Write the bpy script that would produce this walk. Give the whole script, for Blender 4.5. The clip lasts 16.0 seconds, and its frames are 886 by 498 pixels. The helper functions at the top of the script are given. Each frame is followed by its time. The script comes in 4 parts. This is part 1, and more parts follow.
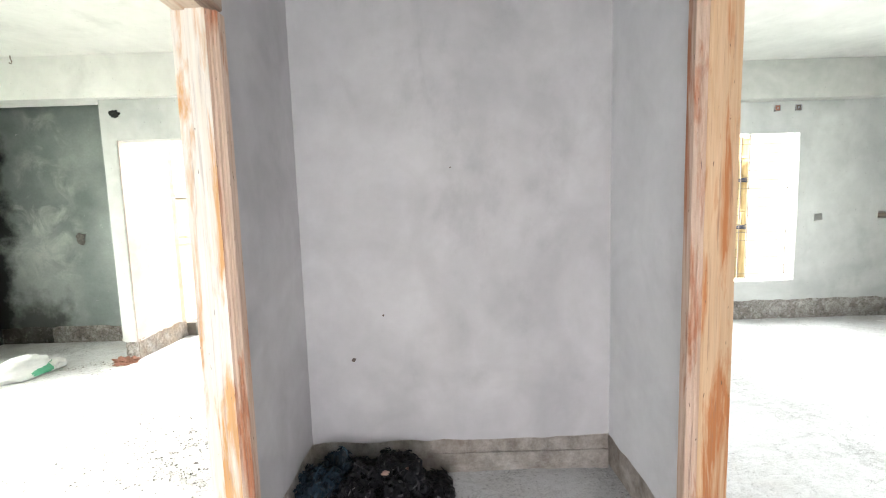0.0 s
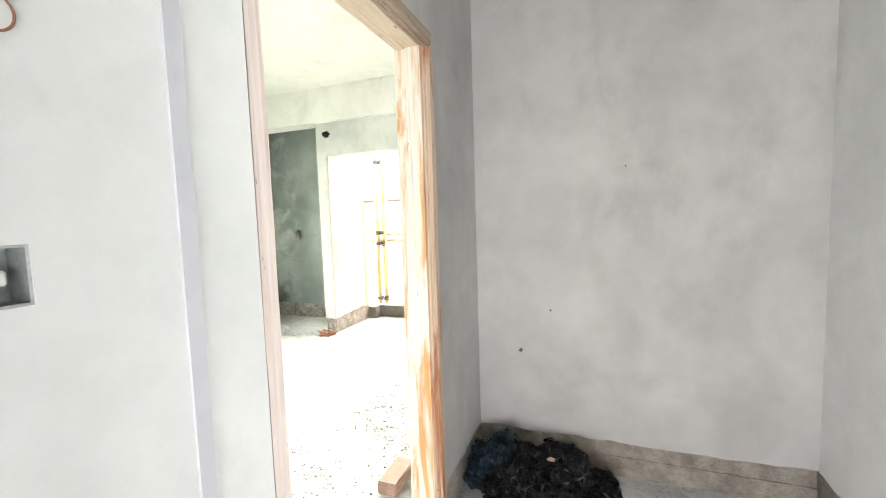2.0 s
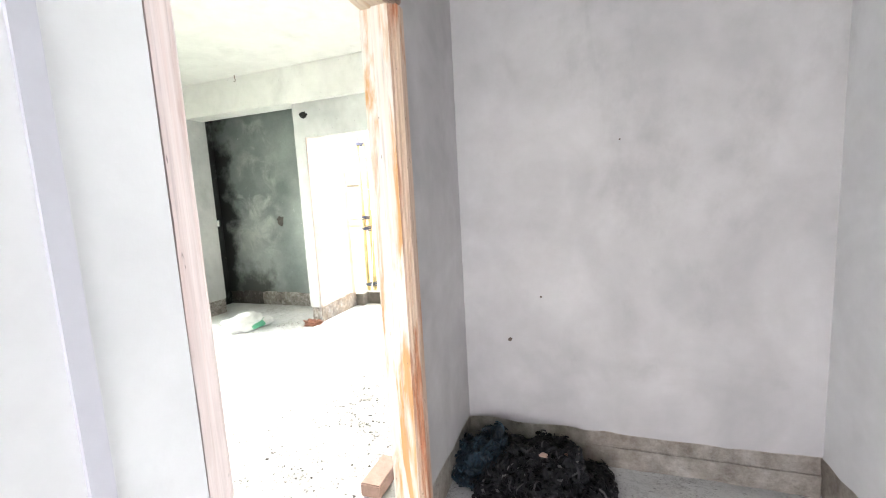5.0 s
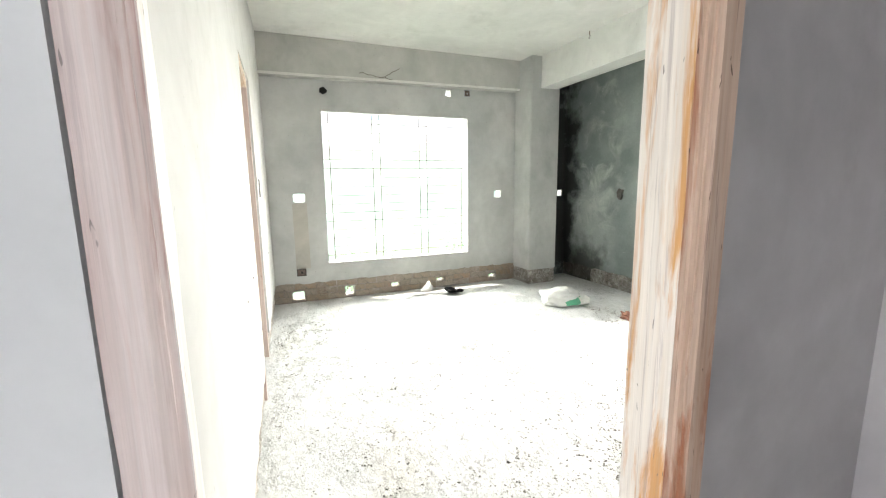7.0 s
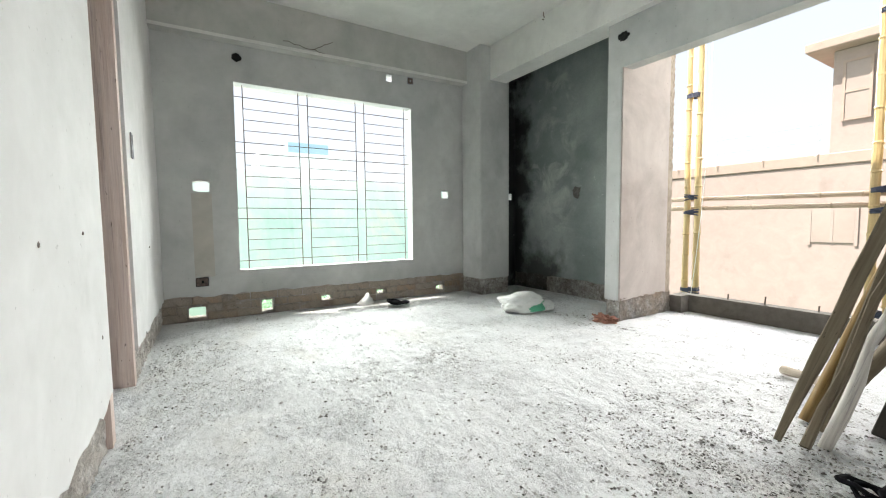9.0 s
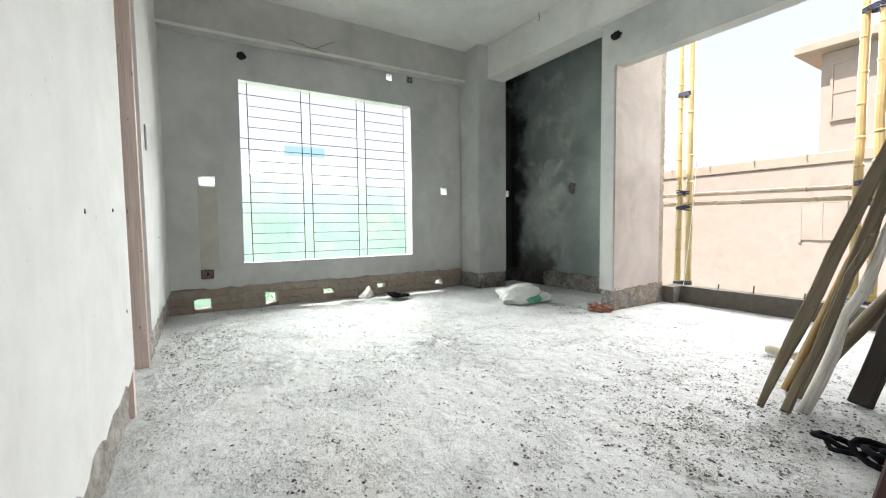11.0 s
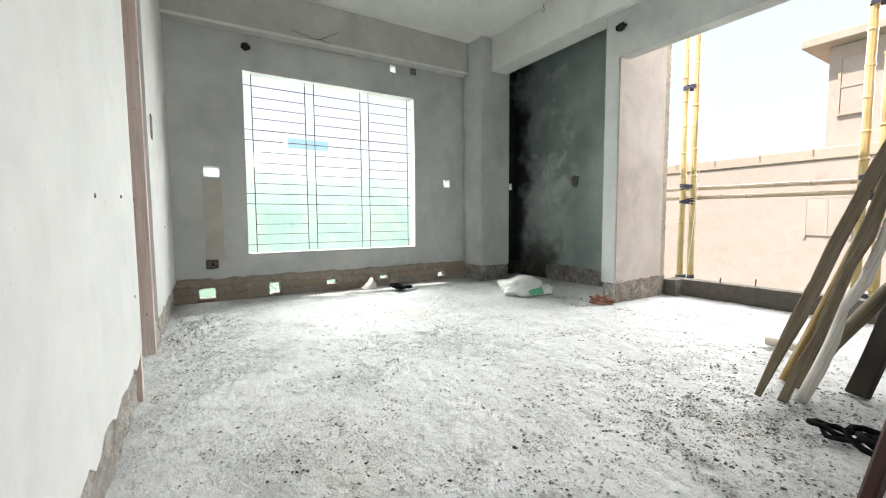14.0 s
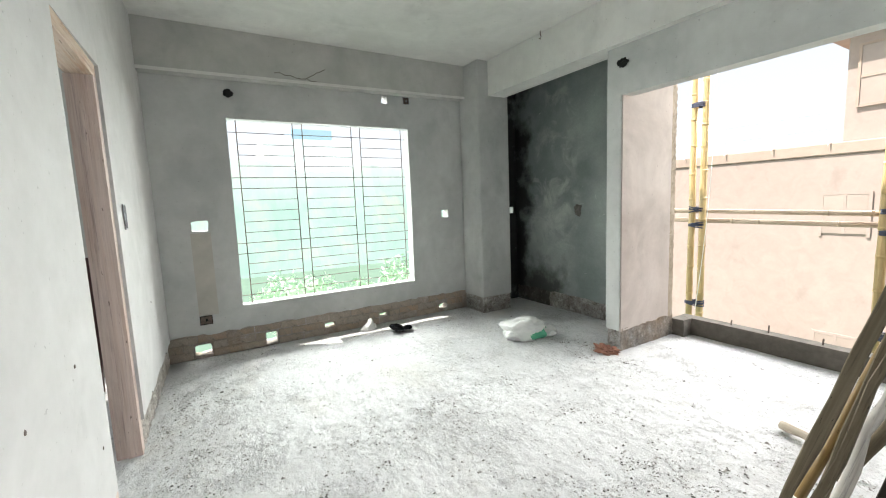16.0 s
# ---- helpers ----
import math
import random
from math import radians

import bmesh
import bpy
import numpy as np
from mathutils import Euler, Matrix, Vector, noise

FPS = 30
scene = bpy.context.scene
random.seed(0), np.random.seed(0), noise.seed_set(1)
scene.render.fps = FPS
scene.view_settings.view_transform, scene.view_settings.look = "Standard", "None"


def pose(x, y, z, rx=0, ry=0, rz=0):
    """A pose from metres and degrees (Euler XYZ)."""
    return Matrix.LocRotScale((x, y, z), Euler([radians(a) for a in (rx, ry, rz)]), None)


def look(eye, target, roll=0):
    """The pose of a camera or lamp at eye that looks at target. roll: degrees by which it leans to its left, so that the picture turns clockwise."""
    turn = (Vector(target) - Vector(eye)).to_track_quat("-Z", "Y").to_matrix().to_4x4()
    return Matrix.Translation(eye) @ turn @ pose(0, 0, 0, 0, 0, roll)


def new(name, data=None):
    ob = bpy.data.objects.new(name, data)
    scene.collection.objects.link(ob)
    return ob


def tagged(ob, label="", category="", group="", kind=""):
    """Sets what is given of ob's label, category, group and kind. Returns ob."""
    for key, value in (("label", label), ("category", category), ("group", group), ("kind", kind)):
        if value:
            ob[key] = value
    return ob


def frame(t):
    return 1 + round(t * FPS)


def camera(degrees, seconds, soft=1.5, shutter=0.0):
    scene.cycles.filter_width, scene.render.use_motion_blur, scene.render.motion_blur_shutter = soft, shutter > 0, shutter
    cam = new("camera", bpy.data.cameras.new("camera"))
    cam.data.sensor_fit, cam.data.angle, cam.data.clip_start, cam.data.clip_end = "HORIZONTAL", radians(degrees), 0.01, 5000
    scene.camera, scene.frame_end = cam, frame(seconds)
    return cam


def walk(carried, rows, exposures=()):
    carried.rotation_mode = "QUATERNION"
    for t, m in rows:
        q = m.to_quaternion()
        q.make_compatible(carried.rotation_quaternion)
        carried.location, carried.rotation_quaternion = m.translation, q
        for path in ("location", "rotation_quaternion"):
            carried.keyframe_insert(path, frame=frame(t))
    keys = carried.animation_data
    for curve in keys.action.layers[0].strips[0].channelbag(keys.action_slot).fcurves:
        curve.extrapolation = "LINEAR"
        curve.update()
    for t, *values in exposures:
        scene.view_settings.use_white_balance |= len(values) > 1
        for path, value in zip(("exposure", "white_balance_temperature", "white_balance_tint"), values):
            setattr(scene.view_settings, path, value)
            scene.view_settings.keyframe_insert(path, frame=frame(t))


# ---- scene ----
cam = camera(94.8, 16.0, soft=1.1)
METRES, EYE, TILT, LEAN, TURN = 3.25, 1.45, 0.0, 0.0, 0.0
ROWS = [
    (0.0, 0.0, 0.0, 0.0, -0.16, -5.42, 1.73),
    (0.5, 0.0227, -0.0011, 0.0001, -7.12, -4.98, 1.95),
    (1.0, 0.0256, -0.0106, 0.002, -4.56, -4.81, 2.99),
    (1.5, -0.0126, -0.036, 0.0003, 10.26, -4.3, 2.56),
    (2.0, -0.0299, -0.0514, -0.002, 20.38, -4.59, 1.84),
    (2.5, -0.031, -0.0465, -0.0029, 21.31, -5.22, 2.15),
    (3.0, -0.0233, -0.0357, -0.0048, 16.41, -5.59, 2.33),
    (5.5, -0.042, 0.0358, -0.0022, 21.7, -7.8, 3.86),
    (6.0, -0.0665, 0.1009, 0.0021, 34.98, -8.25, 3.56),
    (6.5, -0.0534, 0.1684, -0.0068, 53.55, -8.79, 2.49),
    (7.0, -0.0729, 0.2227, -0.0152, 67.91, -9.02, 0.83),
    (7.5, -0.1275, 0.2637, -0.0251, 74.04, -8.6, 0.31),
    (8.0, -0.202, 0.2809, -0.0468, 70.75, -7.9, 0.4),
    (8.5, -0.2726, 0.2917, -0.087, 63.81, -5.85, 0.49),
    (9.0, -0.2836, 0.2746, -0.1633, 58.55, -3.89, 0.56),
    (11.5, -0.2555, 0.2428, -0.1954, 58.02, -3.41, 0.69),
    (12.0, -0.2561, 0.2367, -0.198, 59.6, -3.62, 0.32),
    (12.5, -0.2565, 0.2333, -0.1978, 60.37, -3.79, 0.09),
    (13.0, -0.2565, 0.2336, -0.1993, 60.28, -3.95, 0.07),
    (13.5, -0.2551, 0.2391, -0.1996, 59.55, -4.04, 0.22),
    (14.0, -0.2523, 0.2434, -0.1999, 58.44, -4.25, 0.35),
    (14.5, -0.2513, 0.2487, -0.2005, 57.47, -4.76, 0.58),
    (15.0, -0.2617, 0.2665, -0.1889, 57.02, -5.56, 1.02),
    (15.5, -0.2729, 0.2858, -0.1043, 57.73, -6.72, 1.59),
    (16.0, -0.2842, 0.3073, -0.0129, 59.46, -6.68, 2.26),
]
walk(cam, [(t, pose(0, 0, EYE, TILT, LEAN, TURN) @ pose(METRES * x, METRES * y, METRES * z, 90 + pitch, roll, yaw)) for t, x, y, z, yaw, pitch, roll in ROWS],
     exposures=[(0.0, 2.88, 6800, 8), (1.0, 2.88, 6900, 7), (1.5, 2.9, 6600, 7), (2.0, 2.93, 7200, 4), (3.0, 2.95, 7200, 3), (5.5, 3.0, 6700, 10), (6.4, 2.72, 6600, 9), (7.0, 2.42, 6800, 9),
                (7.8, 2.08, 6750, 8), (8.6, 1.62, 6600, 8), (9.2, 1.53, 6450, 9), (16.0, 1.53, 6500, 9)])

# ---- light ----
SUN_DIR = Vector((0.30, 0.52, -1.0)).normalized()
world = bpy.data.worlds.new("sky")
scene.world = world
world.use_nodes = True
wn = world.node_tree
sky = wn.nodes.new("ShaderNodeTexSky")
sky.sky_type, sky.sun_disc = "NISHITA", False
sky.sun_elevation = math.asin(-SUN_DIR.z)
sky.sun_rotation = math.atan2(-SUN_DIR.x, -SUN_DIR.y)
sky.air_density, sky.dust_density, sky.ozone_density = 1.0, 2.0, 1.0
wn.nodes["Background"].inputs["Strength"].default_value = 0.07
haze = wn.nodes.new("ShaderNodeMix")
haze.data_type = "RGBA"
haze.inputs[0].default_value = 0.65
haze.inputs[7].default_value = (6.4, 6.5, 6.7, 1)
wn.links.new(sky.outputs["Color"], haze.inputs[6])
wn.links.new(haze.outputs[2], wn.nodes["Background"].inputs["Color"])

sun = new("sun", bpy.data.lights.new("sun", "SUN"))
sun.data.energy, sun.data.angle, sun.data.color = 4.2, radians(0.6), (1.0, 0.95, 0.88)
sun.matrix_world = look((0, 0, 20), Vector((0, 0, 20)) + SUN_DIR)


def window_lamp(name, eye, target, wide, high, watts, color=(0.93, 0.97, 1.0)):
    lamp = new(name, bpy.data.lights.new(name, "AREA"))
    lamp.data.shape, lamp.data.size, lamp.data.size_y = "RECTANGLE", wide, high
    lamp.data.energy, lamp.data.color = watts, color
    lamp.matrix_world = look(eye, target)
    return lamp


window_lamp("daylight_window", (-7.6, 2.22, 2.4), (-4.2, 2.0, 1.1), 5.0, 3.0, 310, (0.96, 1.0, 0.95))
window_lamp("daylight_balcony", (-2.9, 7.7, 3.3), (-2.2, 3.8, 0.8), 4.2, 3.0, 258, (1.0, 0.98, 0.96))
window_lamp("daylight_far_room", (3.35, 5.7, 1.75), (3.35, 3.0, 0.0), 1.8, 1.5, 24)
window_lamp("daylight_far_side", (6.2, 1.85, 1.75), (3.0, 1.85, 0.0), 1.9, 1.5, 40)
window_lamp("daylight_corridor", (0.05, -3.7, 0.8), (0.05, 1.0, 0.2), 1.3, 1.2, 17.5, (0.94, 0.925, 1.0))
window_lamp("daylight_side_room", (-5.75, -0.8, 1.6), (0, -0.8, 1.3), 1.7, 1.2, 14)


# ---- materials ----
class Mat:
    """A node material: a Principled surface with small builders for noise, ramps and bump."""

    def __init__(self, name, rough=0.9, metal=0.0):
        self.m = bpy.data.materials.new(name)
        self.m.use_nodes = True
        self.t = self.m.node_tree
        self.s = self.t.nodes["Principled BSDF"]
        self.s.inputs["Roughness"].default_value = rough
        self.s.inputs["Metallic"].default_value = metal
        self.co = self.t.nodes.new("ShaderNodeTexCoord").outputs["Object"]

    def noise(self, scale, detail=4, rough=0.55, stretch=None, distort=0.0):
        n = self.t.nodes.new("ShaderNodeTexNoise")
        n.inputs["Scale"].default_value, n.inputs["Detail"].default_value = scale, detail
        n.inputs["Roughness"].default_value, n.inputs["Distortion"].default_value = rough, distort
        co = self.co
        if stretch:
            mp = self.t.nodes.new("ShaderNodeMapping")
            mp.inputs["Scale"].default_value = stretch
            self.t.links.new(co, mp.inputs["Vector"])
            co = mp.outputs["Vector"]
        self.t.links.new(co, n.inputs["Vector"])
        return n.outputs["Fac"]

    def ramp(self, fac, *stops):
        r = self.t.nodes.new("ShaderNodeValToRGB")
        e = r.color_ramp.elements
        while len(e) < len(stops):
            e.new(0.5)
        for el, (p, c) in zip(e, stops):
            el.position = p
            el.color = (c, c, c, 1) if isinstance(c, (int, float)) else (*c, 1)
        self.t.links.new(fac, r.inputs["Fac"])
        return r.outputs["Color"]

    def mix(self, a, b, fac=0.5, how="MIX"):
        n = self.t.nodes.new("ShaderNodeMix")
        n.data_type, n.blend_type = "RGBA", how
        for v, i in ((fac, 0), (a, 6), (b, 7)):
            if isinstance(v, (int, float)):
                n.inputs[i].default_value = v
            elif isinstance(v, tuple):
                n.inputs[i].default_value = (*v, 1)
            else:
                self.t.links.new(v, n.inputs[i])
        return n.outputs[2]

    def random(self):
        return self.t.nodes.new("ShaderNodeObjectInfo").outputs["Random"]

    def island(self):
        return self.t.nodes.new("ShaderNodeNewGeometry").outputs["Random Per Island"]

    def color(self, c):
        if isinstance(c, tuple):
            self.s.inputs["Base Color"].default_value = (*c, 1)
        else:
            self.t.links.new(c, self.s.inputs["Base Color"])
        return self

    def bump(self, height, strength=0.4, dist=0.01):
        b = self.t.nodes.new("ShaderNodeBump")
        b.inputs["Strength"].default_value, b.inputs["Distance"].default_value = strength, dist
        self.t.links.new(height, b.inputs["Height"])
        if self.s.inputs["Normal"].is_linked:
            self.t.links.new(self.s.inputs["Normal"].links[0].from_socket, b.inputs["Normal"])
        self.t.links.new(b.outputs["Normal"], self.s.inputs["Normal"])
        return self


def plaster(name, dark, light, patch=1.3, specks=True, bump=0.12, cloud=0.0):
    m = Mat(name, 0.88)
    big = m.ramp(m.noise(patch, 5, 0.6, distort=0.6), (0.3, dark), (0.7, light))
    fine = m.ramp(m.noise(14, 6, 0.65), (0.25, 0.93), (0.75, 1.0))
    c = m.mix(big, fine, 1.0, "MULTIPLY")
    trowel = m.noise(2.4, 3, 0.5, None, 1.5)
    c = m.mix(c, m.ramp(trowel, (0.3, 0.90), (0.7, 1.0)), 1.0, "MULTIPLY")
    smudge = m.ramp(m.noise(2.1, 7, 0.66, (1.0, 1.0, 0.7)), (0.57, 1.0), (0.70, 0.72))
    c = m.mix(c, smudge, 0.42, "MULTIPLY")
    if cloud:
        arcs = m.ramp(m.noise(2.6, 3, 0.45, (1.0, 1.0, 0.75), 0.5), (0.34, 0.88), (0.50, 1.0), (0.70, 0.94))
        c = m.mix(c, arcs, cloud, "MULTIPLY")
        streak = m.ramp(m.noise(1.0, 6, 0.62, (3.5, 3.5, 0.9), 0.4), (0.60, 1.0), (0.74, 0.84))
        c = m.mix(c, streak, 0.6 * cloud, "MULTIPLY")
    if specks:
        c = m.mix(c, m.ramp(m.noise(45, 2, 0.4), (0.735, 1.0), (0.77, 0.6)), 0.6, "MULTIPLY")
    m.color(c)
    m.bump(trowel, bump, 0.012)
    m.bump(m.noise(160, 4, 0.7), 0.07, 0.003)
    return m.m


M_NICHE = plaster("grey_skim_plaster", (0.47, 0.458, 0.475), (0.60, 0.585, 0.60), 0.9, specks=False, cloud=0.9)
# paler than the niche skim: part of the doorway light is in this colour
M_LOBBY = plaster("pale_lit_skim_plaster", (0.73, 0.735, 0.765), (0.79, 0.795, 0.82), 0.9, specks=False)
M_WALL = plaster("grey_cement_plaster", (0.445, 0.457, 0.448), (0.595, 0.608, 0.588), 1.0, cloud=0.6)
M_WHITE = plaster("white_putty_wall", (0.58, 0.58, 0.576), (0.65, 0.65, 0.645), 0.9, bump=0.12)
M_BEAM = plaster("beam_plaster", (0.42, 0.43, 0.40), (0.56, 0.56, 0.53), 1.6)
M_CEIL = plaster("ceiling_plaster", (0.66, 0.66, 0.63), (0.76, 0.76, 0.73), 0.8, bump=0.1)
M_PINK = plaster("pinkish_render", (0.42, 0.36, 0.325), (0.58, 0.52, 0.48), 1.7)
M_OUT = plaster("outer_render", (0.45, 0.42, 0.38), (0.56, 0.52, 0.47), 0.9)


def damp_wall():
    m = Mat("damp_stained_wall", 0.75)

    def spread(centre, scale, soft, noise_scale, size=0.76):
        """A stain round a place on the wall with a ragged, wandering edge: 1 inside, 0 outside."""
        mp = m.t.nodes.new("ShaderNodeMapping")
        mp.inputs["Scale"].default_value = scale
        mp.inputs["Location"].default_value = tuple(-c * k for c, k in zip(centre, scale))
        m.t.links.new(m.co, mp.inputs["Vector"])
        ln = m.t.nodes.new("ShaderNodeVectorMath")
        ln.operation = "LENGTH"
        m.t.links.new(mp.outputs["Vector"], ln.inputs[0])
        add = m.t.nodes.new("ShaderNodeMath")
        add.operation = "MULTIPLY_ADD"
        add.inputs[1].default_value = 1.9
        m.t.links.new(m.noise(noise_scale, 6, 0.62), add.inputs[0])
        m.t.links.new(ln.outputs["Value"], add.inputs[2])
        return m.ramp(half(add.outputs[0]), (size - soft, 1.0), (size + soft, 0.0))

    def half(v):
        h = m.t.nodes.new("ShaderNodeMath")
        h.operation = "MULTIPLY"
        h.inputs[1].default_value = 0.5
        m.t.links.new(v, h.inputs[0])
        return h.outputs[0]

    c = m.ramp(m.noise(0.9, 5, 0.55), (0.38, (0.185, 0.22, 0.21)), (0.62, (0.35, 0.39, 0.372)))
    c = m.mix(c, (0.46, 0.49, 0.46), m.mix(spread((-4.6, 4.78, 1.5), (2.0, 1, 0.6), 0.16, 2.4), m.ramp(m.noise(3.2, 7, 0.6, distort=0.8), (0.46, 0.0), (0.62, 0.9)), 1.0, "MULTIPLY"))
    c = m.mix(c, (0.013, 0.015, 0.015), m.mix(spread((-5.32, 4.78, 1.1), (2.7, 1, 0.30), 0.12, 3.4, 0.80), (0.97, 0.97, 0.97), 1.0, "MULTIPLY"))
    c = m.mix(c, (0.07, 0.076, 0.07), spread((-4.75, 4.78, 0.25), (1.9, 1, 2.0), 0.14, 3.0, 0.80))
    c = m.mix(c, (0.62, 0.64, 0.62), m.ramp(m.noise(9, 6, 0.72, distort=0.6), (0.67, 0.0), (0.72, 0.7)))
    c = m.mix(c, m.ramp(m.noise(40, 5, 0.7), (0.25, 0.85), (0.75, 1.0)), 1.0, "MULTIPLY")
    m.color(c)
    m.bump(m.noise(60, 5, 0.7), 0.15, 0.005)
    return m.m


M_DAMP = damp_wall()


def rough_cement(name="rough_cement_base", k=1.0, speck=1.0, warm=0.0):
    m = Mat(name, 0.95)
    c = m.ramp(m.noise(7, 6, 0.7), (0.34, (0.19 * k, 0.168 * k, 0.148 * k)), (0.5, (0.31 * k, 0.285 * k, 0.26 * k)), (0.66, (0.44 * k, 0.42 * k, 0.40 * k)))
    c = m.mix(c, m.ramp(m.noise(55, 5, 0.75), (0.36, 1.0 - 0.5 * speck), (0.6, 1.0)), 1.0, "MULTIPLY")
    c = m.mix(c, (0.62, 0.61, 0.59), m.ramp(m.noise(17, 7, 0.75), (0.53, 0.0), (0.63, 0.75 * speck)))
    c = m.mix(c, (0.07, 0.063, 0.055), m.ramp(m.noise(24, 6, 0.75, (1.0, 1.0, 1.5)), (0.57, 0.0), (0.64, 0.85 * speck)))
    if warm:
        c = m.mix(c, (0.40, 0.29, 0.20), m.ramp(m.noise(2.2, 5, 0.6), (0.40, 0.0), (0.62, warm)))
    m.color(c)
    m.bump(m.noise(26, 8, 0.8), 1.0, 0.05 * (0.4 + 0.6 * speck))
    return m.m


M_ROUGH = rough_cement(k=1.35)
M_ROUGH_PALE = rough_cement("pale_rough_base", 1.5, 0.25, 0.2)
M_ROUGH_BRICK = rough_cement("smeared_mortar_base", 1.0, 0.35, 0.5)
M_ROUGH_BROWN = rough_cement("brown_cement_foot", 0.8, 0.5, 0.6)
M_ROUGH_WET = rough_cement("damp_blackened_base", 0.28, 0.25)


def brick_mat():
    m = Mat("worn_brick", 0.93)
    base = m.ramp(m.random(), (0.0, (0.40, 0.30, 0.22)), (0.4, (0.42, 0.36, 0.29)), (0.8, (0.40, 0.36, 0.31)), (1.0, (0.46, 0.31, 0.21)))
    smear = m.ramp(m.noise(9, 7, 0.7), (0.38, 0.0), (0.60, 0.9))
    c = m.mix(base, (0.36, 0.32, 0.27), smear)
    c = m.mix(c, (0.14, 0.12, 0.10), m.ramp(m.noise(18, 6, 0.75), (0.57, 0.0), (0.68, 0.7)))
    c = m.mix(c, m.ramp(m.noise(90, 4, 0.7), (0.3, 0.65), (0.7, 1.0)), 1.0, "MULTIPLY")
    m.color(c)
    m.bump(m.noise(60, 6, 0.75), 0.7, 0.012)
    return m.m


M_BRICK = brick_mat()


def floor_mat():
    m = Mat("dusty_cement_floor", 0.93)
    c = m.ramp(m.noise(0.9, 6, 0.62, distort=0.5), (0.34, (0.60, 0.604, 0.607)), (0.66, (0.665, 0.669, 0.672)))
    scuff = m.ramp(m.noise(5.0, 9, 0.74, (1.0, 1.7, 1.0), 0.5), (0.38, 0.93), (0.50, 1.0), (0.66, 1.03))
    c = m.mix(c, scuff, 1.0, "MULTIPLY")
    flakes = m.noise(22, 9, 0.78, (1.0, 1.5, 1.0), 0.4)
    c = m.mix(c, m.ramp(flakes, (0.34, 0.62), (0.43, 1.0)), 0.6, "MULTIPLY")
    dirt = m.ramp(m.noise(1.5, 9, 0.78, distort=0.3), (0.52, 0.0), (0.66, 1.0))
    grit = m.ramp(m.noise(42, 8, 0.85, (1.0, 1.5, 1.0)), (0.51, 0.0), (0.58, 0.75))
    c = m.mix(c, (0.12, 0.113, 0.10), m.mix(dirt, grit, 1.0, "MULTIPLY"))
    c = m.mix(c, (0.47, 0.43, 0.36), m.ramp(m.noise(1.1, 5, 0.6, (1.0, 1.3, 1.0)), (0.54, 0.0), (0.70, 0.35)))
    c = m.mix(c, m.ramp(m.noise(130, 3, 0.6), (0.66, 1.0), (0.71, 0.3)), 0.8, "MULTIPLY")
    worn = m.ramp(m.noise(1.3, 4, 0.6), (0.42, 0.25), (0.58, 1.0))
    # thin dark lines painted as the shadowed edges of flaked plates
    for scale, deep in ((5.5, 0.60), (12.0, 0.66), (24.0, 0.72)):
        rim = m.ramp(m.noise(scale, 6, 0.66, (1.0, 1.5, 1.0), 0.2), (0.488, 1.0), (0.497, deep), (0.503, deep + 0.1), (0.512, 1.0))
        c = m.mix(c, rim, worn, "MULTIPLY")
    for scale, cut in ((38, 0.635), (85, 0.65)):
        pits = m.ramp(m.noise(scale, 3, 0.6, (1.0, 1.9, 1.0), 0.4), (cut, 1.0), (cut + 0.025, 0.42))
        c = m.mix(c, pits, worn, "MULTIPLY")
    m.color(c)
    m.bump(m.noise(6, 8, 0.72, (1.0, 1.3, 1.0), 0.1), 0.22, 0.03)
    m.bump(flakes, 0.75, 0.014)
    m.bump(m.mix(dirt, m.noise(44, 8, 0.82, (1.0, 1.5, 1.0)), 1.0, "MULTIPLY"), 0.9, 0.018)
    m.bump(m.noise(90, 6, 0.8), 0.2, 0.006)
    return m.m


M_FLOOR = floor_mat()


def timber(name, pale, mid, deep, axis=2, rough=0.65, stain=0.5, wear=1.0):
    m = Mat(name, rough)

    def along(across, length):
        v = [across] * 3
        v[axis] = length
        return tuple(v)

    grain = m.noise(1.0, 6, 0.6, along(22, 1.2), 0.8)
    c = m.ramp(grain, (0.30, mid), (0.5, pale), (0.72, mid))
    blotch = m.ramp(m.noise(1.0, 6, 0.62, along(12, 1.3), 0.5), (0.52, 0.0), (0.61, stain))
    c = m.mix(c, deep, blotch)
    faint = m.ramp(m.noise(1.0, 4, 0.6, along(40, 1.6), 0.6), (0.58, 0.0), (0.72, 0.35))
    c = m.mix(c, tuple(v * 0.7 for v in mid), faint)
    weather = m.ramp(m.noise(1.0, 5, 0.7, along(75, 2.4), 0.5), (0.57, 0.0), (0.66, 0.6 * wear))
    c = m.mix(c, (mid[0] * 0.5, mid[1] * 0.47, mid[2] * 0.55), weather)
    knots = m.ramp(m.noise(1.0, 2, 0.5, along(85, 19), 0.5), (0.715, 0.0), (0.74, 0.4 + 0.5 * wear))
    c = m.mix(c, tuple(v * 0.22 for v in mid), knots)
    fibre = m.noise(1.0, 3, 0.6, along(110, 3.0))
    c = m.mix(c, m.ramp(fibre, (0.3, 0.84), (0.7, 1.0)), 1.0, "MULTIPLY")
    m.color(c)
    m.bump(fibre, 0.3, 0.004)
    return m.m


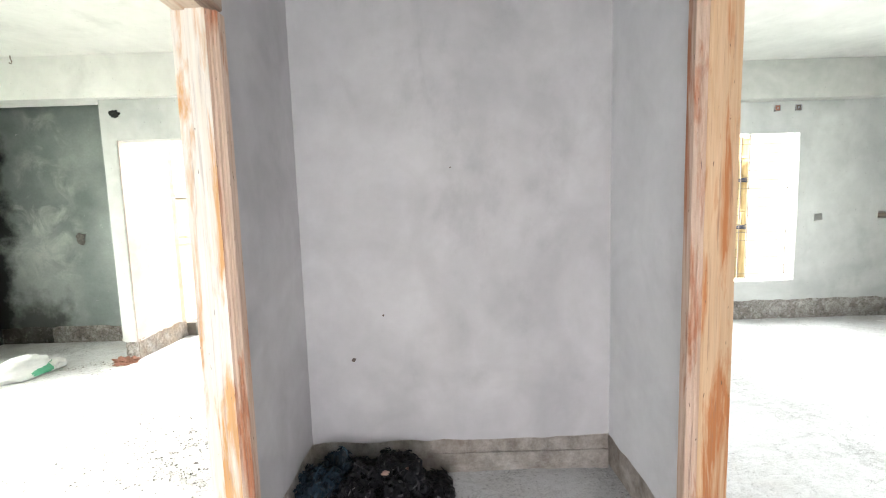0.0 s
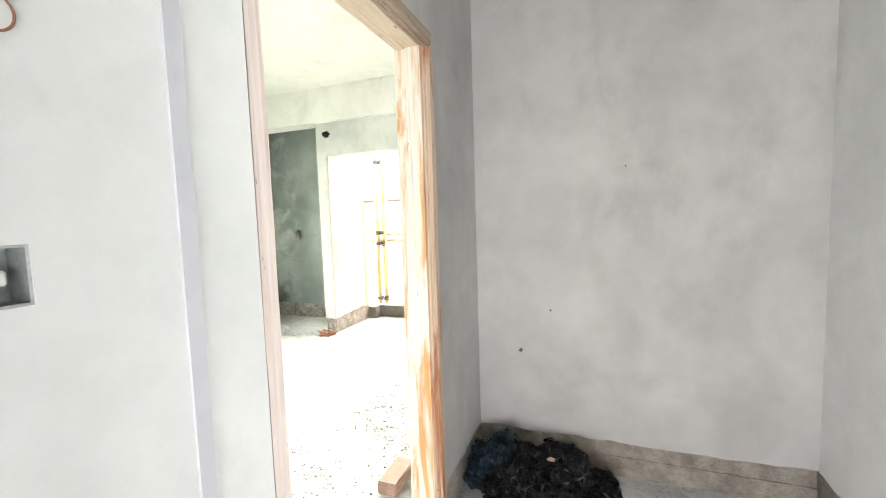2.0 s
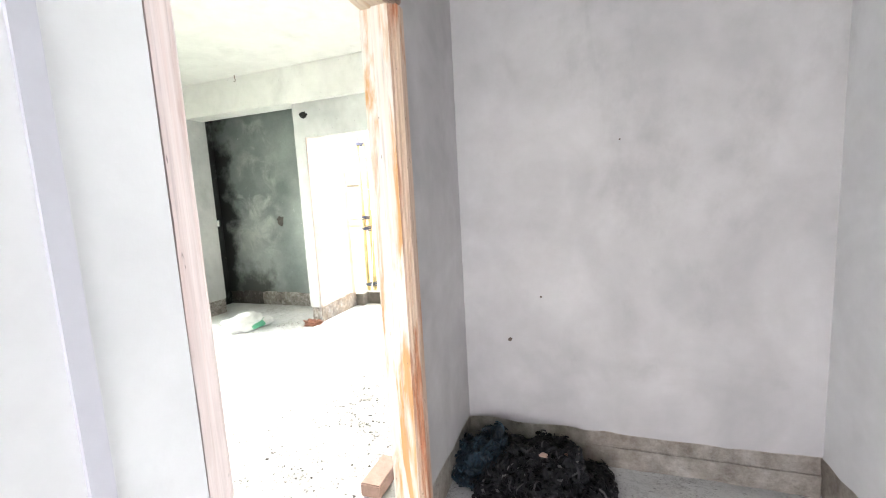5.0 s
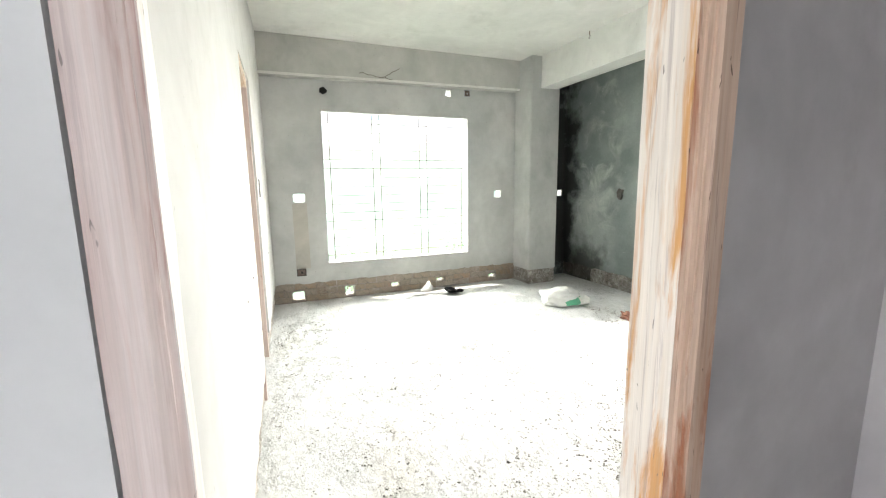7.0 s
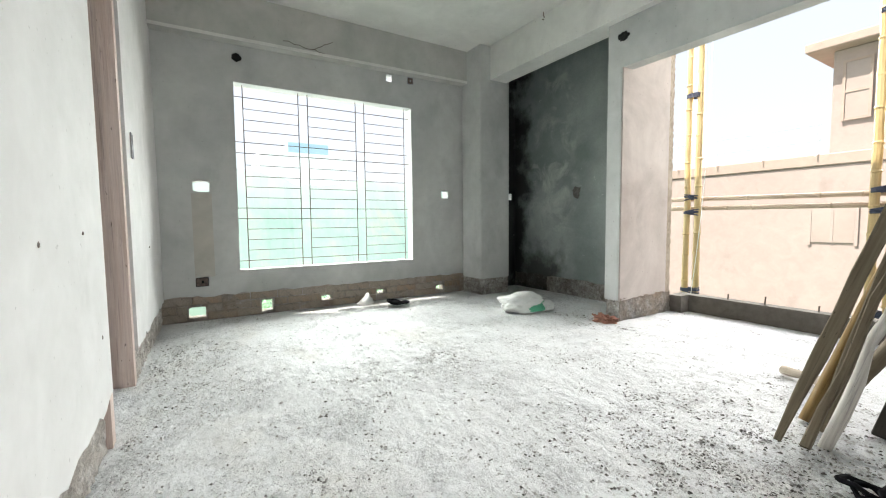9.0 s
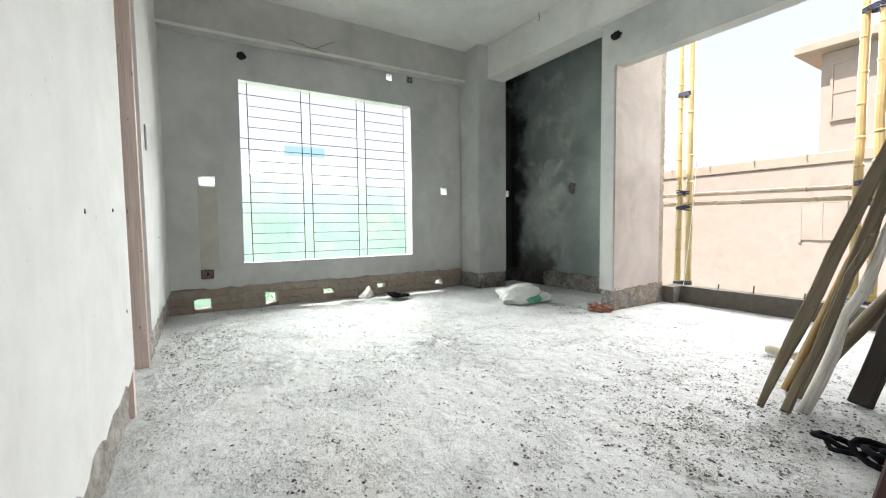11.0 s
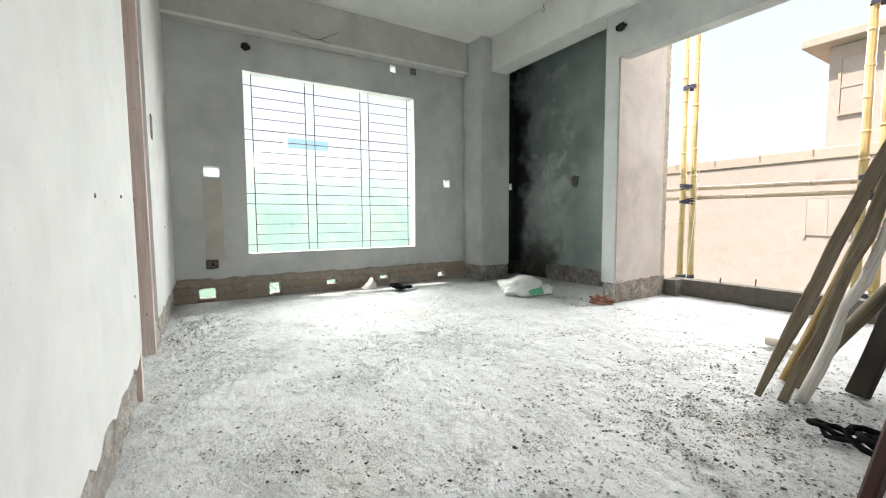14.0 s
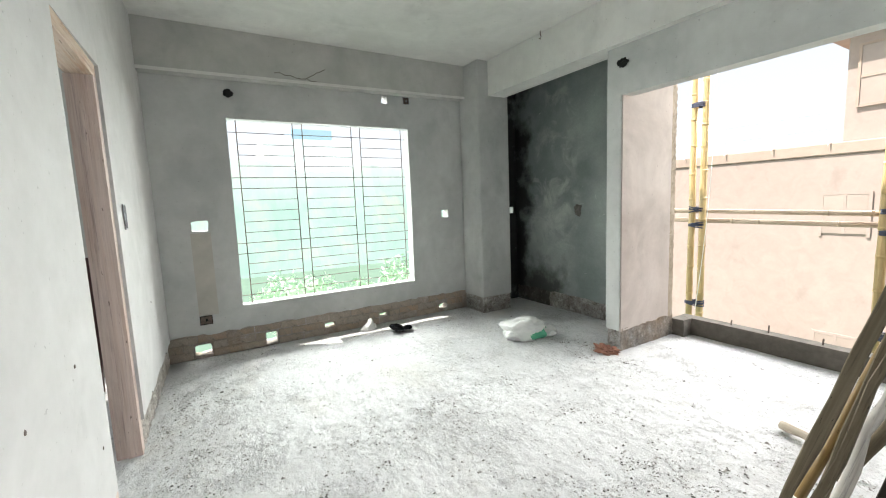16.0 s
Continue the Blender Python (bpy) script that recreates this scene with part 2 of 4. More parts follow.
M_FRAME = timber("raw_door_timber", (0.84, 0.79, 0.74), (0.80, 0.71, 0.62), (0.64, 0.29, 0.05), stain=0.85, wear=0.7)
M_FRAME_WARM = timber("warm_door_timber", (0.64, 0.44, 0.28), (0.57, 0.34, 0.19), (0.46, 0.15, 0.035), stain=0.9)
M_FRAME_PINK = timber("pinkish_door_timber", (0.85, 0.80, 0.79), (0.81, 0.74, 0.73), (0.66, 0.46, 0.43), stain=0.25, wear=0.3)
M_FRAME_SIDE = timber("pale_side_timber", (0.60, 0.49, 0.44), (0.54, 0.42, 0.36), (0.42, 0.27, 0.20), stain=0.25)
M_PLANK = timber("weathered_plank", (0.19, 0.155, 0.105), (0.13, 0.105, 0.068), (0.05, 0.04, 0.03), 2, 0.85)
M_PLANK_DARK = timber("dark_board", (0.034, 0.027, 0.021), (0.024, 0.019, 0.015), (0.014, 0.011, 0.009), 2, 0.85)
M_BARKLESS = timber("debarked_pole", (0.66, 0.63, 0.58), (0.55, 0.51, 0.45), (0.30, 0.26, 0.2), 2, 0.7, 0.3)
M_AMBER = timber("amber_bamboo", (0.30, 0.19, 0.065), (0.23, 0.135, 0.042), (0.13, 0.065, 0.02), 2, 0.45, 0.4)
M_POLE = timber("pale_round_pole", (0.52, 0.45, 0.36), (0.42, 0.35, 0.27), (0.25, 0.19, 0.12), 2, 0.8, 0.3)
M_REDWOOD = timber("dark_red_board", (0.055, 0.02, 0.016), (0.04, 0.014, 0.011), (0.026, 0.009, 0.008), 2, 0.7)


def bamboo_mat():
    m = Mat("yellow_bamboo", 0.45)
    c = m.ramp(m.noise(2.0, 4, 0.6), (0.3, (0.42, 0.29, 0.12)), (0.7, (0.58, 0.43, 0.22)))
    c = m.mix(c, m.ramp(m.noise(30, 4, 0.6, (1, 1, 0.1)), (0.3, 0.7), (0.7, 1.0)), 1.0, "MULTIPLY")
    return m.color(c).m


def plain(name, c, rough=0.6, metal=0.0, vary=0.25, scale=20, bump=0.15):
    m = Mat(name, rough, metal)
    n = m.noise(scale, 5, 0.65)
    lo = tuple(v * (1 - vary) for v in c)
    m.color(m.ramp(n, (0.3, lo), (0.7, c)))
    m.bump(n, bump, 0.005)
    return m.m


M_BAMBOO = bamboo_mat()
M_BAMBOO_PALE = timber("weathered_bamboo", (0.50, 0.39, 0.30), (0.42, 0.31, 0.23), (0.30, 0.19, 0.12), 0, 0.6, 0.3)
M_IRON = plain("dark_grille_iron", (0.20, 0.165, 0.14), 0.7, 0.1)
M_GALV = plain("galvanised_box", (0.42, 0.44, 0.46), 0.45, 0.7, 0.45, 30)
M_BOXDARK = plain("rusty_box", (0.16, 0.12, 0.10), 0.7, 0.3, 0.5, 40)
M_BLACK = plain("black_fabric", (0.006, 0.006, 0.008), 0.95, 0, 0.4, 30)
M_BLACK.node_tree.nodes["Principled BSDF"].inputs["Specular IOR Level"].default_value = 0.12
M_NAVY = plain("navy_plastic", (0.006, 0.014, 0.022), 0.32, 0, 0.5, 26, 1.0)
M_TIE = plain("blue_black_rope", (0.03, 0.035, 0.07), 0.6)
M_SACKW = plain("white_woven_sack", (0.74, 0.75, 0.73), 0.6, 0, 0.12, 9, 0.3)
M_SACKG = plain("green_sack_print", (0.10, 0.42, 0.25), 0.6, 0, 0.2, 9, 0.3)
M_TERRA = plain("broken_red_brick", (0.34, 0.16, 0.11), 0.92, 0, 0.35, 25, 0.8)
M_PALEBRICK = plain("dusty_pink_brick", (0.46, 0.31, 0.26), 0.92, 0, 0.3, 25, 0.8)
M_CLOD = plain("grey_mortar_crumbs", (0.16, 0.15, 0.135), 0.95, 0, 0.5, 30)
M_CURB = plain("damp_curb_cement", (0.15, 0.135, 0.115), 0.9, 0, 0.35, 14, 0.6)
# colour for the shade along the lobby wall groove
M_GREYPATCH = plain("blue_grey_groove_shade", (0.56, 0.56, 0.63), 0.8, 0, 0.08, 8)
M_PATCH = plaster("brown_filled_chase", (0.42, 0.40, 0.355), (0.51, 0.485, 0.435), 3)
M_HOLE = plain("deep_hole_dark", (0.012, 0.012, 0.011), 0.95, 0, 0.5, 60, 1.0)
M_STAIN = plaster("brown_stained_edge", (0.30, 0.24, 0.18), (0.44, 0.37, 0.29), 5)
M_BEIGE = plaster("beige_house_paint", (0.395, 0.307, 0.272), (0.43, 0.34, 0.305), 0.3)
M_CREAM = plaster("cream_house_trim", (0.40, 0.30, 0.25), (0.445, 0.34, 0.285), 0.3)
M_FARWHITE = plain("glowing_white_far_paint", (0.80, 0.80, 0.79), 0.9, 0, 0.05, 0.5)
# faint emission stands in for haze over the distant wall
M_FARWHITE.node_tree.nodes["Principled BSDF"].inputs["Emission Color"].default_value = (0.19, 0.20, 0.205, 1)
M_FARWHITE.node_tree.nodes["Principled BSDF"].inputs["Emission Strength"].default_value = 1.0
M_GLASS = plain("dull_window_glass", (0.40, 0.315, 0.275), 0.3, 0, 0.2, 1)
M_RAIL = plain("white_rail_paint", (0.82, 0.80, 0.78), 0.6, 0, 0.05)
M_BLUE = plain("glowing_blue_far_roof", (0.42, 0.58, 0.72), 0.6)
# the far roof glows a little too, as painted haze
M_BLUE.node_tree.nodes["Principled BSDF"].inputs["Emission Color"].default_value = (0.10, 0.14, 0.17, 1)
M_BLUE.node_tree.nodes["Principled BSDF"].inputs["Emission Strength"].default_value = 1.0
M_GROUND = plain("grassy_ground", (0.125, 0.20, 0.15), 0.95, 0, 0.2, 0.25)
M_BARK = plain("tree_bark", (0.16, 0.12, 0.09), 0.9, 0, 0.4, 12, 0.6)


def leaf_mat():
    m = Mat("green_leaves", 0.55)
    c = m.ramp(m.island(), (0.0, (0.10, 0.19, 0.11)), (0.6, (0.13, 0.24, 0.14)), (1.0, (0.18, 0.29, 0.16)))
    m.color(c)
    through_light = m.t.nodes.new("ShaderNodeBsdfTranslucent")
    through_light.inputs["Color"].default_value = (0.70, 0.90, 0.68, 1)
    both = m.t.nodes.new("ShaderNodeMixShader")
    both.inputs[0].default_value = 0.75
    m.t.links.new(m.s.outputs[0], both.inputs[1])
    m.t.links.new(through_light.outputs[0], both.inputs[2])
    m.t.links.new(both.outputs[0], m.t.nodes["Material Output"].inputs["Surface"])
    return m.m


M_LEAF = leaf_mat()

# ---- builders ----
ORIGIN = {}


def thing(name, at, label, category, group=""):
    ob = new(name)
    ob.empty_display_size = 0.1
    ob.location = at
    ORIGIN[ob.name] = Vector(at)
    return tagged(ob, label, category, group)


def part(name, bm, material, parent=None, label="", smooth=False):
    """One mesh object from a bmesh in world places, under a thing or under a part."""
    at = ORIGIN[parent.name] if parent else Vector((0, 0, 0))
    bmesh.ops.translate(bm, verts=bm.verts, vec=-at)
    me = bpy.data.meshes.new(name)
    bm.normal_update()
    bm.to_mesh(me)
    bm.free()
    me.materials.append(material)
    if smooth:
        for p in me.polygons:
            p.use_smooth = True
    ob = new(name, me)
    ORIGIN[ob.name] = at
    if parent:
        ob.parent = parent
    if label:
        ob["label"] = label
    return ob


def single(name, bm, material, at, label, category, group="", kind="", smooth=False):
    """A thing that is one mesh, with its origin at the place given."""
    bmesh.ops.translate(bm, verts=bm.verts, vec=-Vector(at))
    me = bpy.data.meshes.new(name)
    bm.normal_update()
    bm.to_mesh(me)
    bm.free()
    me.materials.append(material)
    if smooth:
        for p in me.polygons:
            p.use_smooth = True
    ob = new(name, me)
    ob.location = at
    ORIGIN[ob.name] = Vector(at)
    return tagged(ob, label, category, group, kind)


def structure(name, bm, material, label):
    ob = part(name, bm, material)
    return tagged(ob, label, "", "", "structure")


def add_box(bm, lo, hi, bevel=0.0, segments=1):
    vs = [bm.verts.new((x, y, z)) for x in (lo[0], hi[0]) for y in (lo[1], hi[1]) for z in (lo[2], hi[2])]
    fs = [bm.faces.new([vs[i] for i in q]) for q in ((0, 1, 3, 2), (4, 6, 7, 5), (0, 4, 5, 1), (2, 3, 7, 6), (0, 2, 6, 4), (1, 5, 7, 3))]
    if bevel:
        bmesh.ops.bevel(bm, geom=list({e for f in fs for e in f.edges}), offset=bevel, segments=segments, affect="EDGES")
    return vs


def box(lo, hi, bevel=0.0, segments=1):
    bm = bmesh.new()
    add_box(bm, lo, hi, bevel, segments)
    return bm


def add_tube(bm, points, radii, sides=8, cap=True):
    """A tube through points with a radius at each."""
    pts = [Vector(p) for p in points]
    rings = []
    for i, p in enumerate(pts):
        d = (pts[min(i + 1, len(pts) - 1)] - pts[max(i - 1, 0)]).normalized()
        side = d.cross(Vector((0, 0, 1)) if abs(d.z) < 0.9 else Vector((1, 0, 0))).normalized()
        up = side.cross(d)
        r = radii[i] if isinstance(radii, (list, tuple)) else radii
        rings.append([bm.verts.new(p + r * (math.cos(a) * side + math.sin(a) * up)) for a in (2 * math.pi * k / sides for k in range(sides))])
    for a, b in zip(rings, rings[1:]):
        for k in range(sides):
            bm.faces.new((a[k], a[(k + 1) % sides], b[(k + 1) % sides], b[k]))
    if cap:
        bm.faces.new(rings[0][::-1])
        bm.faces.new(rings[-1])


def tube(points, radii, sides=8):
    bm = bmesh.new()
    add_tube(bm, points, radii, sides)
    return bm


def wall_mesh(axis, face, back, u0, u1, z0, z1, holes=(), ragged=0.0, rough_holes=0.0, step=0.0, lumps=0.0):
    """A wall across x or y with its openings cut through. u runs along it. ragged: broken lower edge; lumps: uneven face."""
    rnd = random.Random(int(face * 1000) + int(u0 * 77) + int(z0 * 13))
    us, zs = {u0, u1}, {z0, z1}
    for a, b, c, d in holes:
        us |= {min(max(a, u0), u1), min(max(b, u0), u1)}
        zs |= {min(max(c, z0), z1), min(max(d, z0), z1)}
    if step:
        n = max(1, round((u1 - u0) / step))
        us |= {u0 + (u1 - u0) * i / n for i in range(1, n)}
        if lumps:
            k = max(1, round((z1 - z0) / step))
            zs |= {z0 + (z1 - z0) * i / k for i in range(1, k)}
    if ragged:
        zs.add(z0 + 0.04)
    us, zs = sorted(us), sorted(zs)
    bm, made, inner = bmesh.new(), {}, {(round(h[i], 5), round(h[j], 5)) for h in holes for i in (0, 1) for j in (2, 3)}
    jig = {}

    def vert(u, z, w):
        key = (u, z, w)
        if key not in made:
            if (u, z) not in jig:
                du = dz = 0.0
                if ragged and z == z0:
                    dz = rnd.uniform(-ragged, ragged)
                if rough_holes and (round(u, 5), round(z, 5)) in inner:
                    du, dz = rnd.uniform(-rough_holes, rough_holes), dz + rnd.uniform(-rough_holes, rough_holes)
                jig[(u, z)] = (du, dz)
            du, dz = jig[(u, z)]
            p = w
            if lumps and w == face:
                p += (1 if back > face else -1) * rnd.uniform(0, lumps)
            made[key] = bm.verts.new((p, u + du, z + dz) if axis == "x" else (u + du, p, z + dz))
        return made[key]

    def solid(i, j):
        if not (0 <= i < len(us) - 1 and 0 <= j < len(zs) - 1):
            return False
        u, z = (us[i] + us[i + 1]) / 2, (zs[j] + zs[j + 1]) / 2
        return not any(a < u < b and c < z < d for a, b, c, d in holes)

    for i in range(len(us) - 1):
        for j in range(len(zs) - 1):
            if not solid(i, j):
                continue
            a, b, c, d = us[i], us[i + 1], zs[j], zs[j + 1]
            for w in (face, back):
                bm.faces.new((vert(a, c, w), vert(b, c, w), vert(b, d, w), vert(a, d, w)))
            for ok, p, q in ((solid(i - 1, j), (a, c), (a, d)), (solid(i + 1, j), (b, c), (b, d)), (solid(i, j - 1), (a, c), (b, c)), (solid(i, j + 1), (a, d), (b, d))):
                if not ok:
                    bm.faces.new((vert(*p, face), vert(*q, face), vert(*q, back), vert(*p, back)))
    bmesh.ops.recalc_face_normals(bm, faces=bm.faces)
    return bm


def wall(name, label, material, *args, **kw):
    return structure(name, wall_mesh(*args, **kw), material, label)


def bow(x):
    """The white partition bows away to the window wall."""
    return 0.005 * max(0.0, -1.5 - x) ** 2


def bowed(bm):
    for v in bm.verts:
        v.co.y += bow(v.co.x)
    return bm

# ---- structure ----
CEIL = 3.03

WINDOW_A = (1.27, 3.17, 0.46, 2.265)
WINDOW_S = (-1.7, 0.12, 0.46, 2.265)
wall("wall_west", "grey cement plastered outer wall with a large grilled window", M_WALL, "x", -5.35, -5.475, -3.2, 5.0, 0.235, CEIL,
     (WINDOW_A, WINDOW_S, (0.90, 1.04, 1.215, 1.315), (3.58, 3.68, 1.21, 1.30), (2.855, 2.925, 2.535, 2.605), (4.645, 4.735, 1.205, 1.295)), ragged=0.012, rough_holes=0.008, step=0.09)
LOW_HOLES = ((0.82, 0.96, 0.035, 0.135), (1.45, 1.56, 0.03, 0.14), (2.05, 2.17, 0.07, 0.125), (2.69, 2.81, 0.08, 0.125), (3.50, 3.61, 0.045, 0.11))
west_base = wall("baseboard_west", "exposed brick wall base with knocked-through holes", M_ROUGH_BRICK, "x", -5.362, -5.475, -3.2, 5.0, 0.0, 0.25, LOW_HOLES, rough_holes=0.012, step=0.05, lumps=0.006)

DOOR_S = (-3.84, -3.08, 0.0, 2.21)
structure("wall_partition", bowed(wall_mesh("y", 0.56, 0.435, -5.35, -0.885, 0.2, CEIL, (DOOR_S,), ragged=0.022, step=0.06)), M_WHITE, "smooth white putty partition wall with a doorway")
structure("baseboard_partition", bowed(wall_mesh("y", 0.546, 0.445, -5.35, -0.885, 0.0, 0.23, (DOOR_S,), step=0.03, lumps=0.014)), rough_cement("flaking_partition_base", 1.95, 0.55), "rough unplastered base of the white partition")

DOOR_L = (0.53, 1.46, 0.0, 2.21)
DOOR_W = (0.523, 1.488, 0.0, 2.21)
wall("wall_lobby_west", "pale skimmed wall between lobby and bedroom", M_LOBBY, "x", -0.785, -0.89, -3.5, 0.523, 0.19, CEIL, ((-0.02, 0.14, 1.345, 1.425),), ragged=0.008, step=0.09)
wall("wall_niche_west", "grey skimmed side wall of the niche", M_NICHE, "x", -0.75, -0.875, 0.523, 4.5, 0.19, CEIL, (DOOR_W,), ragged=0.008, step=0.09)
wall("baseboard_lobby_west", "rough cement base of the lobby wall", M_ROUGH_PALE, "x", -0.795, -0.88, -3.5, 0.523, 0.0, 0.2, (), step=0.05, lumps=0.008)
wall("baseboard_niche_west", "rough cement base of the niche side", M_ROUGH_PALE, "x", -0.760, -0.865, 0.523, 4.5, 0.0, 0.2, (DOOR_W,), step=0.05, lumps=0.008)
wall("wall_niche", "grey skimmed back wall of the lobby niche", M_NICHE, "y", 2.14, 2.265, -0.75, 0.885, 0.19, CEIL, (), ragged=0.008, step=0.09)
wall("baseboard_niche", "rough stained cement base of the niche", M_ROUGH_PALE, "y", 2.150, 2.255, -0.75, 0.885, 0.0, 0.2, (), step=0.04, lumps=0.010)
structure("trim_niche", wall_mesh("y", 2.138, 2.150, -0.75, 0.885, -0.02, 0.105, ragged=0.004, step=0.035, lumps=0.009), M_ROUGH_PALE, "uneven mortar ledge along the niche foot")
# niche side takes the pale tone in place of light from the west door
wall("wall_lobby_east", "skimmed wall between lobby and far bedroom, in a paler lit tone", M_LOBBY, "x", 0.885, 1.01, -3.5, 4.9, 0.19, CEIL, (DOOR_L,), ragged=0.008, step=0.09)
wall("baseboard_lobby_east", "rough cement base of the lobby wall", M_ROUGH_PALE, "x", 0.895, 1.0, -3.5, 4.9, 0.0, 0.2, (DOOR_L,), step=0.05, lumps=0.008)
wall("wall_lobby_south", "plain end wall of the lobby with an open doorway", M_WALL, "y", -3.5, -3.62, -0.75, 0.885, 0.0, CEIL, ((-0.6, 0.72, 0.0, 2.1),))
wall("wall_side_room_south", "plain end wall of the side room", M_WALL, "y", -3.2, -3.32, -5.35, -0.875, 0.0, CEIL)

# window beam, column, niche beam and lintel of the bedroom
def sagging(bm):
    """The beam's lower edge drops a little towards the white wall."""
    for v in bm.verts:
        if v.co.z < 2.75:
            v.co.z -= 0.011 * (3.9 - v.co.y)
    return bm


bm = sagging(wall_mesh("x", -5.235, -5.35, 0.56, 3.9, 2.64, CEIL, step=0.25, lumps=0.004))
structure("beam_window", bm, M_BEAM, "grey plastered concrete beam over the window")
structure("beam_trim", sagging(wall_mesh("x", -5.224, -5.235, 0.56, 3.9, 2.642, 2.668, step=0.07, lumps=0.006)), M_CEIL, "thin pale plaster lip along the beam")
bm = wall_mesh("y", 4.05, 4.3, -5.35, -0.875, 2.63, CEIL, step=0.25, lumps=0.004)
structure("beam_balcony", bm, M_CEIL, "pale plastered concrete beam before the balcony")
structure("column_west", box((-5.35, 3.9, 0.2), (-4.95, 4.35, CEIL), 0.008, 2), M_WALL, "grey plastered concrete column beside the window")
structure("column_base", wall_mesh("y", 3.91, 4.34, -5.35, -4.96, 0.0, 0.21, step=0.05, lumps=0.008), M_ROUGH, "rough base of the column")
structure("column_east", box((-1.35, 3.86, 0.2), (-0.875, 4.3, CEIL), 0.008, 2), M_WALL, "grey plastered concrete column beside the balcony")
structure("column_base", wall_mesh("y", 3.87, 4.29, -1.34, -0.875, 0.0, 0.21, step=0.05, lumps=0.008), M_ROUGH, "rough base of the column")
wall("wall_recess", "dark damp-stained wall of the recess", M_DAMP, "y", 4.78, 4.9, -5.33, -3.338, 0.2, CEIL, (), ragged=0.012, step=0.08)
wall("baseboard_recess", "rough cement base of the damp wall", M_ROUGH, "y", 4.79, 4.9, -4.72, -3.338, 0.0, 0.22, (), step=0.035, lumps=0.016)
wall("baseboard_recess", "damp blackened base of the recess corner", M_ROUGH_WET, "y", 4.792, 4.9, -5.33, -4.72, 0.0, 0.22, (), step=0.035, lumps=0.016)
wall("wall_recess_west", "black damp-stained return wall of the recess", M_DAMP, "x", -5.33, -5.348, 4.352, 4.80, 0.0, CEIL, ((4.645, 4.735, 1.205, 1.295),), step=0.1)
structure("pier_balcony", box((-3.338, 4.12, 0.19), (-3.2, 4.915, CEIL)), M_WALL, "pale plastered pier at the balcony opening")
structure("pier_base", wall_mesh("y", 4.13, 4.91, -3.33, -3.198, 0.0, 0.2, step=0.03, lumps=0.016), M_ROUGH, "broken rough base of the pier")
structure("pier_render", wall_mesh("x", -3.186, -3.1995, 4.126, 4.845, 0.2, 2.9, ragged=0.02, step=0.05), M_PINK, "pinkish render on the side of the pier")
structure("pier_base_render", wall_mesh("x", -3.182, -3.1975, 4.14, 4.93, 0.0, 0.21, step=0.03, lumps=0.014), M_ROUGH_BROWN, "rough brown cement foot of the pier")
structure("pier_edge_render", wall_mesh("x", -3.184, -3.1995, 4.845, 4.92, 0.2, 2.9, step=0.02, lumps=0.008), M_STAIN, "brown cement edge of the pier")
wall("lintel_balcony", "grey plastered lintel over the balcony opening", M_WALL, "y", 4.12, 4.25, -3.2, -1.35, 2.235, 2.63)

# balcony edge
structure("curb_balcony", wall_mesh("y", 5.06, 5.18, -3.2, -0.9, -0.05, 0.165, step=0.08, lumps=0.008), M_CURB, "low grey cement curb along the balcony edge")
structure("curb_return", wall_mesh("x", -3.07, -3.2, 4.93, 5.06, -0.05, 0.165, step=0.05, lumps=0.008), M_CURB, "short return of the balcony curb")

# far bedroom
WINDOW_B = (2.45, 4.26, 0.475, 2.24)
wall("wall_north", "grey cement wall with a grilled window", M_WALL, "y", 4.9, 5.15, 1.01, 5.79, 0.24, CEIL, (WINDOW_B, (4.48, 4.57, 1.19, 1.275), (5.24, 5.34, 1.19, 1.29)), ragged=0.012, rough_holes=0.008, step=0.1)
wall("baseboard_north", "rough cement base of the wall", M_ROUGH, "y", 4.91, 5.15, 1.01, 5.79, 0.0, 0.25, (), step=0.05, lumps=0.01)
wall("wall_east", "grey cement outer wall of the far bedroom", M_WALL, "x", 5.54, 5.79, -0.2, 4.9, 0.0, CEIL, ((0.9, 2.8, 0.46, 2.26),))
wall("wall_far_south", "plain white wall of the far bedroom", M_WHITE, "y", 0.435, 0.31, 1.01, 5.54, 0.0, CEIL)
structure("column_far", box((5.36, 3.75, 0.2), (5.54, 4.3, CEIL), 0.008, 2), M_WHITE, "pale plastered column in the far bedroom")
structure("column_base", wall_mesh("x", 5.37, 5.54, 3.76, 4.29, 0.0, 0.21, step=0.05, lumps=0.008), M_ROUGH, "rough base of the column")
structure("beam_north", box((1.01, 4.76, 2.6), (5.54, 4.9, CEIL), 0.004), M_BEAM, "grey plastered beam over the far window")
structure("beam_east", box((5.42, 0.435, 2.6), (5.54, 4.76, CEIL), 0.004), M_BEAM, "grey plastered beam along the far bedroom")

structure("ceiling", box((-5.6, -3.7, CEIL), (5.85, 5.25, CEIL + 0.15)), M_CEIL, "off-white plastered concrete ceiling")
# unseen dark slab, added to cut bounce light on the upper niche
structure("ceiling_lobby", box((-0.745, -3.49, CEIL - 0.014), (0.88, 2.135, CEIL - 0.004)), plaster("dark_dimming_slab", (0.20, 0.20, 0.195), (0.28, 0.28, 0.27)), "unseen dark slab added over the lobby to dim the niche top")
structure("sunshade", box((-5.83, 0.9, 2.36), (-5.475, 3.55, 2.44), 0.005), M_OUT, "thin concrete sunshade over the window")

